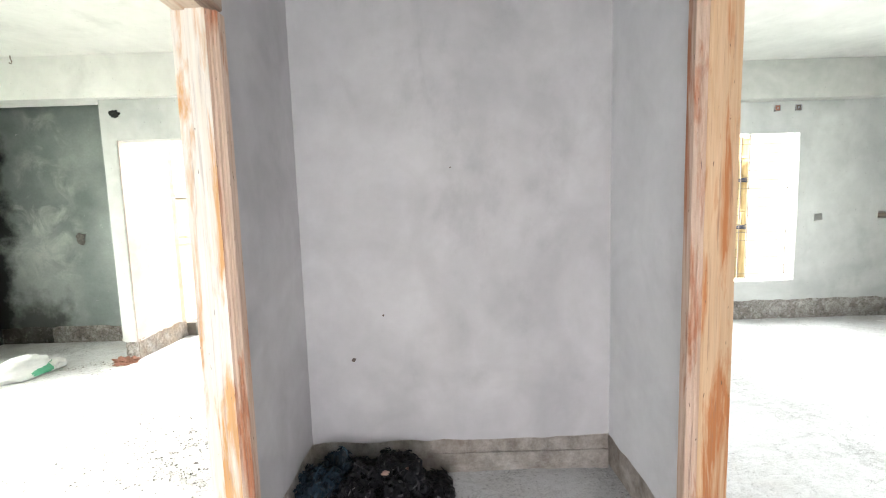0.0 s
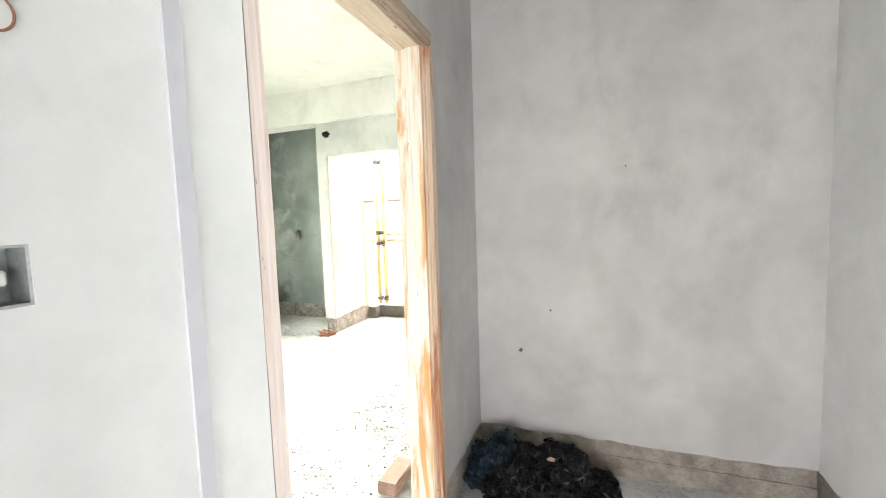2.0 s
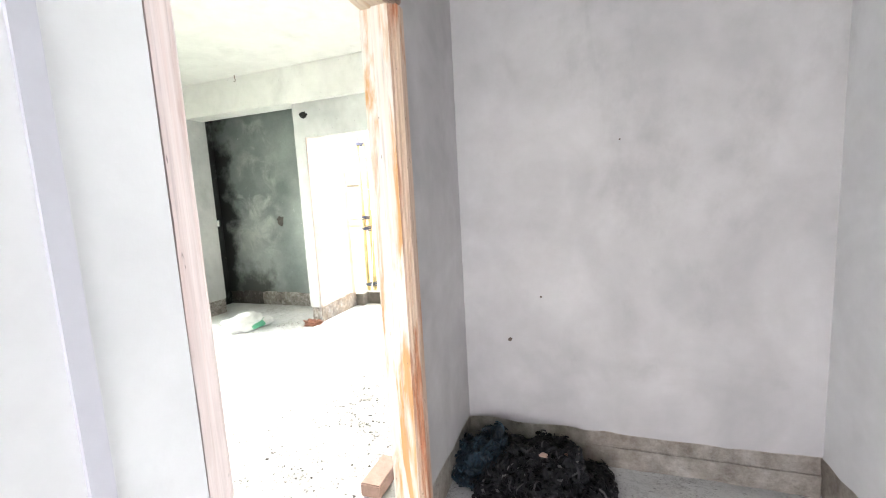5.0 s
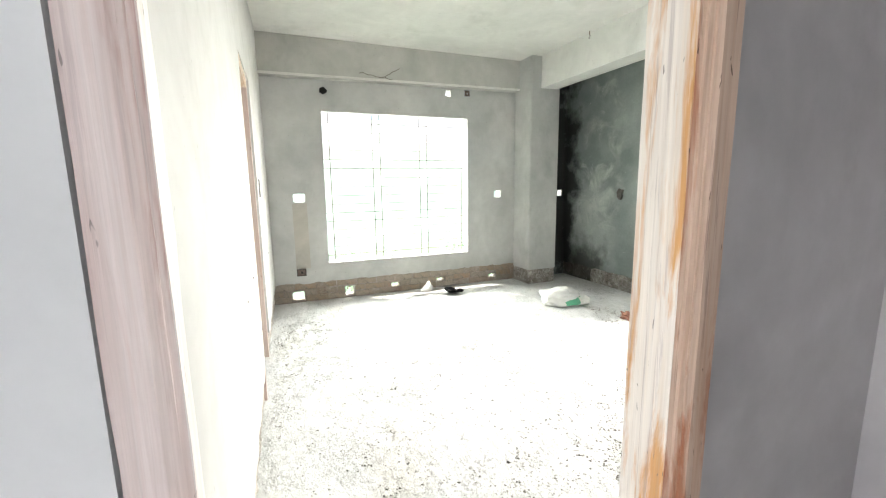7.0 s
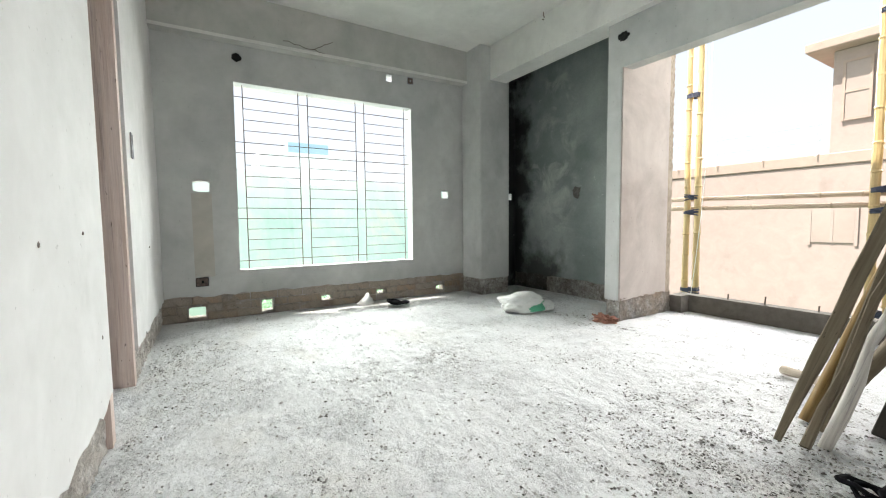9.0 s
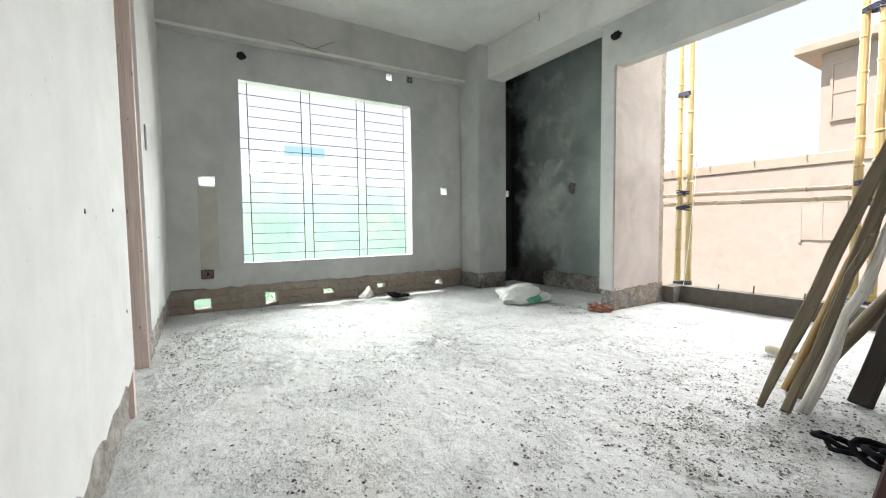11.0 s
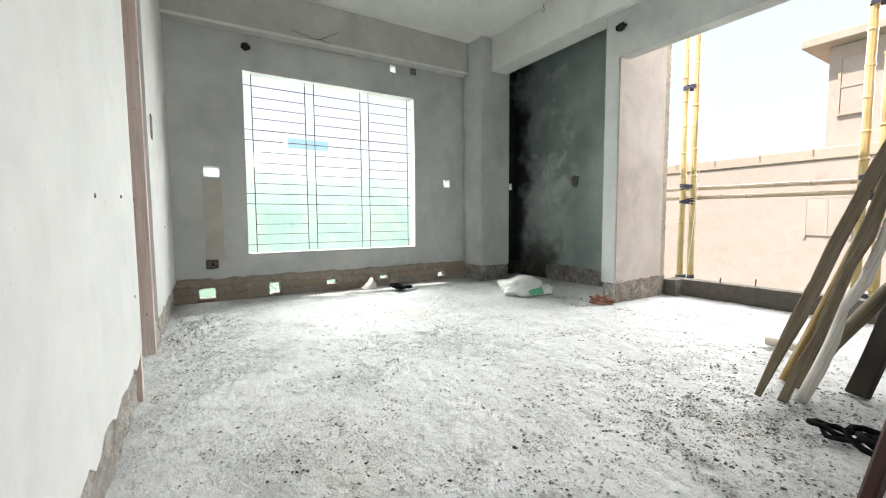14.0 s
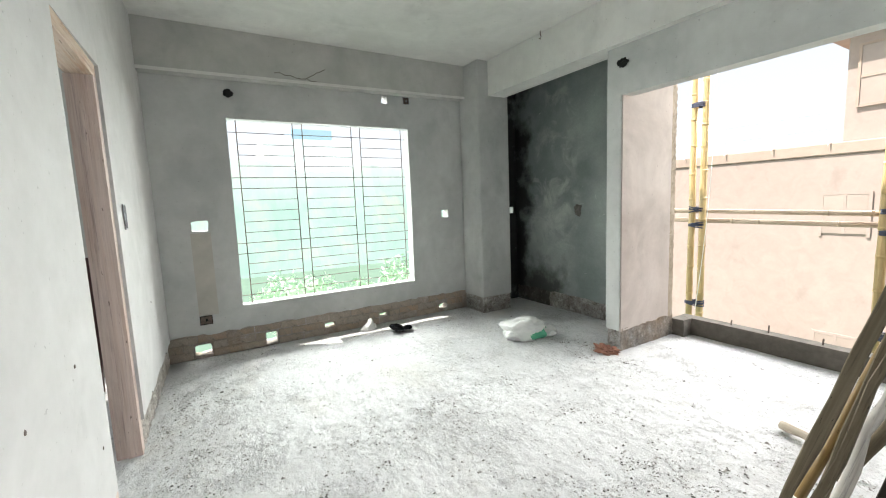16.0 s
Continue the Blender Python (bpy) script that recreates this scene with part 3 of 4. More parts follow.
# uneven dusty floor
xs = [-5.6 + 0.03 * i for i in range(66)] + [-3.62 + 0.015 * i for i in range(184)] + [-0.86 + 0.12 * i for i in range(56)]
ys = [-3.62 + 0.15 * i for i in range(28)] + [0.56 + 0.015 * i for i in range(204)] + [3.62 + 0.03 * i for i in range(54)]
verts, faces = [], []
for y in ys:
    for x in xs:
        p = Vector((x, y, 0))
        h = 0.007 * noise.fractal(p * 1.7, 1.0, 2.0, 3) + 0.002 * noise.fractal(p * 7 + Vector((5, 2, 1)), 0.9, 2.0, 4)
        r = noise.noise(p * 2.3 + Vector((9, 4, 0)))
        if r > 0.18:
            h += 0.012 * (r - 0.18) * (0.4 + abs(noise.noise(p * 16)))
        plate = noise.fractal(Vector((x * 4.5, y * 6.5, 3)), 0.8, 2.0, 4)
        h += 0.0028 * min(1.0, max(0.0, (plate - 0.05) / 0.04)) + 0.0022 * noise.noise(p * 33)
        verts.append((x, y, max(-0.02, min(0.022, h)) - 0.004))
n = len(xs)
for j in range(len(ys) - 1):
    for i in range(n - 1):
        k = j * n + i
        faces.append((k, k + 1, k + n + 1, k + n))
me = bpy.data.meshes.new("floor")
me.from_pydata(verts, [], faces)
me.materials.append(M_FLOOR)
for p in me.polygons:
    p.use_smooth = True
tagged(new("floor", me), "uneven dusty cement floor with crumbs of mortar", kind="structure")
structure("floor_slab", box((-5.6, -3.7, -0.2), (5.85, 5.2, -0.03)), M_OUT, "concrete floor slab")


# ---- door frames ----
MOULDED = ((0.031, 0.0), (0.095, 0.0), (0.095, 0.012), (0.15, 0.012), (0.15, 0.07), (0.031, 0.07))
MOULDING = ((0.0, 0.07), (0.0, 0.024), (0.007, 0.016), (0.014, 0.018), (0.018, 0.009), (0.026, 0.010), (0.0308, 0.002), (0.0308, 0.07))
SQUARE = ((0, 0.07), (0, 0.002), (0.002, 0), (0.07, 0.0), (0.07, 0.012), (0.125, 0.012), (0.125, 0.07))


def profile_bar(shape, place, l0, l1, seed=1):
    """A frame bar of that section: place(d, t, l) maps depth, thickness and length to the world."""
    bm, rnd = bmesh.new(), random.Random(seed)
    rings = []
    for k in range(25):
        w = [rnd.uniform(-0.0012, 0.0012) for _ in shape]
        rings.append([bm.verts.new(place(d, t + e, l0 + (l1 - l0) * k / 24)) for (d, t), e in zip(shape, w)])
    for a, b in zip(rings, rings[1:]):
        for i in range(len(shape)):
            j = (i + 1) % len(shape)
            bm.faces.new((a[i], a[j], b[j], b[i]))
    bm.faces.new(rings[0])
    bm.faces.new(rings[-1][::-1])
    bmesh.ops.recalc_face_normals(bm, faces=bm.faces)
    return bm


def door_frame(at, depths, lo, hi, along, materials, label, moulded=True):
    """Posts at lo and hi along the wall; depths give the place across it for hi post, lo post and head."""
    f = thing("door_frame", at, label, "door frame", "door frames")

    def spot(u, w, z):
        return (w, u, z) if along == "y" else (u, w, z)

    bars = (("post", lambda d, t, l: spot(hi + t, depths[0](d), l), 0.0, 2.14), ("post", lambda d, t, l: spot(lo - t, depths[1](d), l), 0.0, 2.14),
            ("head", lambda d, t, l: spot(l, depths[2](d), 2.14 + t), lo - 0.07, hi + 0.07))
    for k, (name, place, l0, l1) in enumerate(bars):
        post = part(name, profile_bar(MOULDED if moulded else SQUARE, place, l0, l1, k), materials[k], f)
        if moulded:
            part("moulding", profile_bar(MOULDING, place, l0, l1, k + 5), materials[3 + k], post, "reddish weathered moulded edge")
    return f


M_HEAD_Y = timber("raw_door_head", (0.62, 0.52, 0.42), (0.52, 0.40, 0.30), (0.42, 0.22, 0.10), 1)
M_HEAD_X = timber("raw_side_door_head", (0.58, 0.45, 0.34), (0.46, 0.32, 0.23), (0.38, 0.18, 0.08), 0)
M_MOULD = timber("reddish_moulding", (0.66, 0.50, 0.40), (0.56, 0.37, 0.27), (0.40, 0.12, 0.04), stain=0.85)
M_MOULD_PINK = timber("pink_moulding", (0.78, 0.68, 0.67), (0.70, 0.56, 0.54), (0.42, 0.16, 0.12), stain=0.6, wear=0.5)
M_MOULD_Y = timber("head_moulding", (0.44, 0.34, 0.27), (0.34, 0.24, 0.19), (0.2, 0.1, 0.07), 1)
door_frame((-0.81, 1.0, 0), (lambda d: -0.735 - d, lambda d: -0.787 - 0.75 * d, lambda d: -0.74 - d), 0.597, 1.415, "y",
           (M_FRAME, M_FRAME_PINK, M_HEAD_Y, M_MOULD, M_MOULD_PINK, M_MOULD_Y), "raw orange-stained timber door frame without a door")
door_frame((0.945, 1.0, 0), (lambda d: 0.87 + d,) * 3, 0.62, 1.40, "y", (M_FRAME_WARM, M_FRAME_PINK, M_HEAD_Y, M_MOULD, M_MOULD_PINK, M_MOULD_Y), "raw knotty timber door frame without a door")
door_frame((-3.42, 0.5, 0), (lambda d: 0.571 - d,) * 3, -3.77, -3.085, "x", (M_FRAME_SIDE, M_FRAME_SIDE, M_HEAD_X), "pale pinkish timber door frame in the white wall", False)

# ---- window grilles ----
def grille(at, cross, u_left, z_low, label, wide=1.9, high=1.805):
    """An iron grille: six uprights, full bars in pairs and short bars in the three panels."""
    g = thing("window_grille", at, label, "window grille", "window grilles")
    k, q = wide / 1.9, high / 1.805
    ups = [u_left + k * v for v in (0.085, 0.61, 0.705, 1.23, 1.33, 1.83)]

    def bar(a, b, r):
        part("bar", tube((a, b), r, 6), M_IRON, g)

    for u in ups:
        bar(cross(u, z_low - 0.01), cross(u, z_low + high + 0.01), 0.005)
    for z in (0.085, 0.505, 0.61, 1.15, 1.255, 1.69):
        bar(cross(u_left - 0.01, z_low + q * z), cross(u_left + wide + 0.01, z_low + q * z), 0.004)
    for z in (0.19, 0.295, 0.40, 0.715, 0.82, 0.925, 1.035, 1.37, 1.475, 1.58):
        for a, b in ((0, 1), (2, 3), (4, 5)):
            bar(cross(ups[a], z_low + q * z), cross(ups[b], z_low + q * z), 0.0034)
    return g


grille((-5.42, 2.22, 0.46), lambda u, z: (-5.42, u, z), 1.27, 0.46, "thin dark iron grille set in the large window")
grille((-5.42, -0.79, 0.46), lambda u, z: (-5.42, u, z), -1.7, 0.46, "thin dark iron grille set in the side room window", 1.82)
grille((3.355, 4.97, 0.475), lambda u, z: (u, 4.97, z), 2.45, 0.475, "thin rusty iron grille set in the far window", 1.81, 1.765)

# ---- bamboo scaffold ----
def bamboo_pole(a, b, radius, seed):
    rnd = random.Random(seed)
    a, b = Vector(a), Vector(b)
    length, d = (b - a).length, (b - a).normalized()
    pts, rad, s = [], [], 0.0
    while s < length:
        for off, k in ((0.0, 1.0), (0.018, 1.16), (0.036, 1.0)):
            if s + off < length:
                w = Vector((rnd.uniform(-1, 1), rnd.uniform(-1, 1), 0)) * 0.004
                pts.append(a + d * (s + off) + w)
                rad.append(radius * k)
        s += rnd.uniform(0.24, 0.36)
    pts.append(b)
    rad.append(radius * 0.98)
    return tube(pts, rad, 10)


def lashing(parent, at, radius, seed):
    rnd = random.Random(seed)
    for k in range(4):
        bm, ring = bmesh.new(), []
        tilt, dz = rnd.uniform(-0.02, 0.02), (k - 1.5) * 0.014
        for i in range(13):
            t = 2 * math.pi * i / 12
            ring.append((at[0] + radius * 1.7 * math.cos(t), at[1] + radius * math.sin(t), at[2] + dz + tilt * math.cos(t)))
        add_tube(bm, ring, 0.008, 5)
        part("lashing", bm, M_TIE, parent, "dark blue rope lashing")


def scaffold(x, label, seed, ties):
    s = thing("bamboo_scaffold", (x, 6.2, -7.0), label, "scaffold", "bamboo scaffold uprights")
    part("pole", bamboo_pole((x - 0.07, 6.2, -7.0), (x - 0.075, 6.2, 5.2), 0.036, seed), M_BAMBOO, s)
    part("pole", bamboo_pole((x + 0.05, 6.2, -7.0), (x + 0.055, 6.2, 5.2), 0.038, seed + 1), M_BAMBOO, s)
    for k, z in enumerate(ties):
        lashing(s, (x - 0.01, 6.2, z), 0.055 if k else 0.065, seed + 10 + k)
    return s


scaffold(-3.64, "pair of yellow bamboo poles lashed with blue rope", 3, (0.03, 1.0, 1.19, 2.42))
scaffold(-1.98, "pair of yellow bamboo poles lashed with blue rope", 23, (0.03, 0.98, 1.17, 2.75))
rail = thing("bamboo_ledger", (-3.2, 6.26, 1.13), "two level bamboo poles lashed to the scaffold uprights", "scaffold")
part("pole", bamboo_pole((-7.5, 6.275, 1.224), (0.8, 6.29, 1.097), 0.027, 40), M_BAMBOO_PALE, rail)
part("pole", bamboo_pole((-7.5, 6.275, 1.085), (0.8, 6.30, 1.01), 0.027, 41), M_BAMBOO_PALE, rail)
back = thing("bamboo_scaffold", (4.3, 5.9, -7.0), "bamboo poles of the scaffold outside the far window", "scaffold", "bamboo scaffold uprights")
part("pole", bamboo_pole((4.24, 5.9, -7.0), (4.24, 5.9, 5.0), 0.04, 50), M_BAMBOO, back)
part("pole", bamboo_pole((4.35, 5.9, -7.0), (4.35, 5.9, 5.0), 0.04, 51), M_BAMBOO, back)
for z in (1.08, 1.75):
    lashing(back, (4.295, 5.9, z), 0.055, 60)

# rebar stubs on the curb
for k, x in enumerate((-2.75, -2.46, -2.1, -1.8)):
    single("rebar_stub", tube(((x, 5.12, 0.15), (x + 0.004, 5.12, 0.215 + 0.02 * (k % 2))), 0.006, 6), M_BOXDARK, (x, 5.12, 0.16), "short rusty rebar stub in the balcony curb", "rebar", "curb rebar stubs")
single("washing_line", tube([(-3.38 - 0.0006 * (k - 4) ** 2, 6.0, 3.4 - 0.17 * k) for k in range(21)], 0.004, 5), M_SACKW, (-3.48, 6.0, 0.0), "thin pale cord hanging beside the scaffold", "cord")

# ---- neighbouring house ----
house = thing("house", (-5.0, 13.0, -7.0), "beige painted house with a roof railing and stair tower", "house")
part("wall", box((-16, 13, -7), (6, 20, 2.08), 0.02), M_BEIGE, house)
part("wall", box((6.0, 13.4, -7), (16, 20, 6.2), 0.02), M_BEIGE, house)
part("roof", box((-16.05, 12.96, 2.08), (6.05, 20.05, 2.34), 0.02), M_CREAM, house)
part("storey_band", box((-16.1, 12.86, -3.8), (6.1, 13.0, -3.6), 0.01), M_CREAM, house)
for x in (-4.5, -10.2, 1.0):
    for z in (0.36, -2.8):
        w = part("window", box((x, 12.97, z), (x + 0.72, 13.03, z + 0.85), 0.005), M_GLASS, house)
        for a, b in (((x - 0.06, 12.965, z - 0.06), (x, 12.99, z + 0.91)), ((x + 0.72, 12.965, z - 0.06), (x + 0.78, 12.99, z + 0.91)), ((x + 0.33, 12.962, z), (x + 0.38, 12.99, z + 0.85)), ((x, 12.965, z + 0.85), (x + 0.72, 12.99, z + 0.91))):
            part("frame", box(a, b), M_BEIGE, w)
part("tower_wall", box((-4.35, 13.3, 2.34), (0.6, 17, 4.62), 0.02), M_BEIGE, house)
part("tower_eave", box((-4.75, 12.9, 4.62), (1.0, 17.4, 4.82), 0.02), M_CREAM, house)
w = part("window", box((-4.12, 13.26, 3.1), (-3.74, 13.33, 4.3), 0.004), M_GLASS, house)
for x in (-4.17, -3.74):
    part("frame", box((x, 13.24, 3.05), (x + 0.05, 13.28, 4.35)), M_CREAM, w)
for z in (3.05, 3.65, 4.3):
    part("frame", box((-4.12, 13.245, z), (-3.74, 13.27, z + 0.05)), M_CREAM, w)
for z in (2.65, 3.0):
    part("rail", tube(((-16, 12.9, z), (-4.4, 12.9, z)), 0.014, 6), M_RAIL, house)
for k in range(12):
    x = -15.8 + k * 1.03
    part("rail_post", tube(((x, 12.9, 2.3), (x, 12.9, 3.0)), 0.014, 6), M_RAIL, house)

shed = thing("house", (-72, 17.0, -7.0), "distant white house with a blue sheet roof, both glowing as haze", "house")
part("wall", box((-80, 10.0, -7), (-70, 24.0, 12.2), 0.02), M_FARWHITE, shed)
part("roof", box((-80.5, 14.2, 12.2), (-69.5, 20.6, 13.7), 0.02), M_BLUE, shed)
structure("ground", box((-300, -300, -7.3), (300, 300, -7.0)), M_GROUND, "grassy ground far below the flat")


def tree(x, y, top, spread, seed):
    rnd = random.Random(seed)
    t = thing("tree", (x, y, -7.0), "leafy green tree outside the window", "tree", "trees outside")
    bm = bmesh.new()
    fork = top - spread * 1.5
    add_tube(bm, [(x, y, -7), (x + 0.1, y, -4), (x + 0.05, y + 0.1, fork)], [0.24, 0.19, 0.13], 8)
    centres = []
    for k in range(9):
        a, r = k * 2.4, spread * rnd.uniform(0.35, 0.8)
        tip = Vector((x + r * math.cos(a), y + r * math.sin(a), fork + spread * rnd.uniform(0.4, 1.3)))
        mid = Vector((x, y, fork)).lerp(tip, 0.5) + Vector((0, 0, 0.2))
        add_tube(bm, [(x, y, fork - 0.3), mid, tip], [0.09, 0.05, 0.02], 5)
        centres.append((tip, spread * rnd.uniform(0.35, 0.6)))
    part("trunk", bm, M_BARK, t)
    vs, fs = [], []
    for c, r in centres:
        for _ in range(330):
            d = Vector((rnd.gauss(0, 1), rnd.gauss(0, 1), rnd.gauss(0, 0.8))).normalized() * r * rnd.uniform(0.4, 1.05)
            p = c + d
            u = Vector((rnd.gauss(0, 1), rnd.gauss(0, 1), rnd.gauss(0, 1))).normalized()
            v = u.cross(Vector((rnd.gauss(0, 1), rnd.gauss(0, 1), rnd.gauss(0, 1)))).normalized()
            s, i = rnd.uniform(0.07, 0.14), len(vs)
            vs += [tuple(p - u * s - Vector((x, y, -7))), tuple(p + v * s * 0.4 - Vector((x, y, -7))), tuple(p + u * s - Vector((x, y, -7))), tuple(p - v * s * 0.4 - Vector((x, y, -7)))]
            fs.append((i, i + 1, i + 2, i + 3))
    me = bpy.data.meshes.new("crown")
    me.from_pydata(vs, [], fs)
    me.materials.append(M_LEAF)
    crown = new("crown", me)
    crown.parent = t


for k, (x, y, top, spread) in enumerate(((-16.5, 7.4, -1.0, 1.9), (-15.5, 10.4, -0.6, 2.0), (-19.5, 4.2, -1.5, 1.9))):
    tree(x, y, top, spread, 100 + k)

# far woods beyond fifty metres: a glowing sheet with haze painted in
woods = Mat("glowing_hazed_woods", 1.0)
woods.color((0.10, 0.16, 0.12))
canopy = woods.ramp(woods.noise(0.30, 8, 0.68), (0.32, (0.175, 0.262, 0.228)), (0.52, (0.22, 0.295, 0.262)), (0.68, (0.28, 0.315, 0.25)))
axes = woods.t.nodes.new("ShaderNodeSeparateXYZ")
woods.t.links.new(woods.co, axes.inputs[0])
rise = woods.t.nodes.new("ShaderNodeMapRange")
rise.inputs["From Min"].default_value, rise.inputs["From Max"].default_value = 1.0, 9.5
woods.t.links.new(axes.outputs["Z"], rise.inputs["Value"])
# emission pales with height in place of haze
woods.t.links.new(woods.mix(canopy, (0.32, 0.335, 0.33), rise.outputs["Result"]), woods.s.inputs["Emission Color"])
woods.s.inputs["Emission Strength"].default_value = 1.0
bm = bmesh.new()
low, top = [], []
for k in range(160):
    y = -60 + k
    h = 7.2 + 1.8 * noise.noise(Vector((y * 0.09, 0, 0))) + 0.9 * noise.noise(Vector((y * 0.4, 3, 0)))
    x = -62 - 1.5 * noise.noise(Vector((y * 0.15, 7, 0)))
    low.append(bm.verts.new((x + 6.5, y, -7)))
    top.append(bm.verts.new((x, y, h)))
for k in range(159):
    bm.faces.new((low[k], low[k + 1], top[k + 1], top[k]))
structure("backdrop", bm, woods.m, "glowing sheet of pale green far woods with painted haze")

# ---- electrical boxes, patches and cracks ----
def switch_box(at, normal, wide, high, material, label, lug=None):
    """A sunk metal box: a rim with a recessed back plate and a lug."""
    b = thing("switch_box", at, label, "switch box", "switch boxes")
    n = Vector(normal)
    side = Vector((0, 0, 1)).cross(n)
    c = Vector(at)

    def slab(u0, u1, z0, z1, d0, d1):
        p, q = c + side * u0 + Vector((0, 0, z0)) + n * d0, c + side * u1 + Vector((0, 0, z1)) + n * d1
        return box([min(a, e) for a, e in zip(p, q)], [max(a, e) for a, e in zip(p, q)])

    w, h, e = wide / 2, high / 2, 0.005
    part("back_plate", slab(-w, w, -h, h, 0.001, 0.003), material, b)
    for s in ((-w, -w + e, -h, h), (w - e, w, -h, h), (-w, w, h - e, h), (-w, w, -h, -h + e)):
        part("rim", slab(*s, 0.003, 0.008), lug or M_GALV, b)
    part("lug", slab(-w * 0.1, w * 0.25, -h * 0.3, h * 0.3, 0.003, 0.006), lug or M_GALV, b)
    return b


switch_box((-5.35, 3.16, 2.583), (1, 0, 0), 0.08, 0.08, M_BOXDARK, "small dark metal box near the beam")
switch_box((-5.35, 0.94, 0.372), (1, 0, 0), 0.105, 0.085, M_BOXDARK, "rusty socket box low on the window wall", M_HOLE)
switch_box((-4.02, 0.593, 1.39), (0, 1, 0), 0.075, 0.15, M_BOXDARK, "tall narrow grey switch box in the white wall")
switch_box((4.215, 4.9, 2.525), (0, -1, 0), 0.07, 0.07, M_BOXDARK, "small dark box under the far beam")
switch_box((3.97, 4.9, 2.525), (0, -1, 0), 0.07, 0.07, M_TERRA, "small round brown box under the far beam")


def blob(at, size, seed, flat=0.4, sub=2, lump=0.35):
    bm = bmesh.new()
    bmesh.ops.create_icosphere(bm, subdivisions=sub, radius=1.0)
    for v in bm.verts:
        k = 1 + lump * noise.fractal(v.co * 1.7 + Vector((seed, seed * 0.7, 0)), 0.8, 2.0, 4)
        v.co = Vector((v.co.x * size[0] * k, v.co.y * size[1] * k, v.co.z * size[2] * k)) + Vector(at)
    return bm


single("wall_knockout", blob((-5.349, 1.31, 2.495), (0.012, 0.042, 0.04), 12, sub=3), M_HOLE, (-5.349, 1.31, 2.495), "dark rough knocked hole high on the window wall", "wall hole")
single("wall_knockout", blob((-4.24, 4.775, 1.25), (0.05, 0.012, 0.065), 4, sub=3, lump=0.6), M_CLOD, (-4.24, 4.775, 1.25), "rough cement plug in the damp wall", "cement plug")
single("wall_knockout", blob((-3.19, 4.117, 2.49), (0.05, 0.012, 0.034), 9, sub=3, lump=0.7), M_HOLE, (-3.19, 4.115, 2.49), "dark knocked hole in the lintel", "wall hole")
structure("filled_chase", wall_mesh("x", -5.3455, -5.352, 0.885, 1.05, 0.42, 1.2, step=0.03, ragged=0.01), M_PATCH, "brownish filled chase below a hole")
# thin strip coloured like the bluish shade of a groove in the plaster
structure("lobby_chase", wall_mesh("x", -0.778, -0.787, 0.342, 0.374, 0.0, CEIL - 0.01, step=0.016), M_GREYPATCH, "blue-grey strip painted as the shade of a vertical groove in the lobby wall")

lobby_box = thing("switch_box", (-0.815, 0.06, 1.385), "open galvanised switch box sunk in the lobby wall", "switch box", "switch boxes")
part("back_plate", box((-0.835, -0.02, 1.345), (-0.832, 0.14, 1.425)), M_GALV, lobby_box)
for a, b in (((-0.832, -0.02, 1.345), (-0.787, 0.14, 1.349)), ((-0.832, -0.02, 1.421), (-0.787, 0.14, 1.425)), ((-0.832, 0.136, 1.349), (-0.787, 0.14, 1.421)), ((-0.832, -0.02, 1.349), (-0.787, -0.016, 1.421))):
    part("side_plate", box(a, b), M_GALV, lobby_box)
part("lug", box((-0.832, 0.105, 1.372), (-0.807, 0.125, 1.392), 0.003), M_SACKW, lobby_box)


def crack(points, width, name, label):
    bm = bmesh.new()
    for a, b in zip(points, points[1:]):
        add_tube(bm, [a, b], width, 4)
    return structure(name, bm, M_BOXDARK, label)


rnd = random.Random(8)
crack([(-5.234, 1.72 + 0.05 * k, 2.70 - 0.006 * k + rnd.uniform(-0.009, 0.009)) for k in range(9)], 0.003, "beam_crack", "dark crack in the beam plaster")
crack([(-5.234, 2.0 + 0.03 * k, 2.665 + 0.018 * k + rnd.uniform(-0.008, 0.008)) for k in range(8)], 0.003, "beam_crack", "dark crack in the beam plaster")

single("ceiling_hook", tube([(-4.04, 4.02, 3.035), (-4.04, 4.02, 3.0), (-4.028, 4.02, 2.975), (-4.04, 4.02, 2.955), (-4.055, 4.02, 2.965)], 0.005, 6), M_IRON, (-4.04, 4.02, 3.0), "small bent iron hook hanging from the ceiling", "hook")
ring = [(-0.7835, 0.128 + 0.022 * math.cos(a), 1.712 + 0.024 * math.sin(a)) for a in (2 * math.pi * k / 24 for k in range(25))]
structure("pencil_ring", tube(ring, 0.0018, 4), M_TERRA, "faint red pencil ring on the lobby wall")
single("paper_scrap", box((5.05, 4.55, 0.012), (5.24, 4.66, 0.018), 0.002), M_SACKW, (5.14, 4.6, 0.01), "white scrap of paper on the far bedroom floor", "paper")

# small pits and nail holes
for n_, (p, r) in enumerate((((-0.50, 2.139, 0.66), 0.012), ((-0.33, 2.139, 0.90), 0.006), ((0.05, 2.139, 1.67), 0.005))):
    single("nail_hole", blob(p, (r, 0.003, r), n_ + 2, sub=1), M_BOXDARK, p, "small dark nail hole in the niche wall", "nail hole", "nail holes")
for n_, p in enumerate(((-2.30, 0.564, 0.87), (-2.75, 0.569, 0.89), (-2.95, 0.571, 0.48), (-4.6, 0.609, 0.75))):
    single("nail_hole", blob(p, (0.007, 0.003, 0.009), n_ + 5, sub=1), M_BOXDARK, p, "small dark nail hole in the white wall", "nail hole", "nail holes")

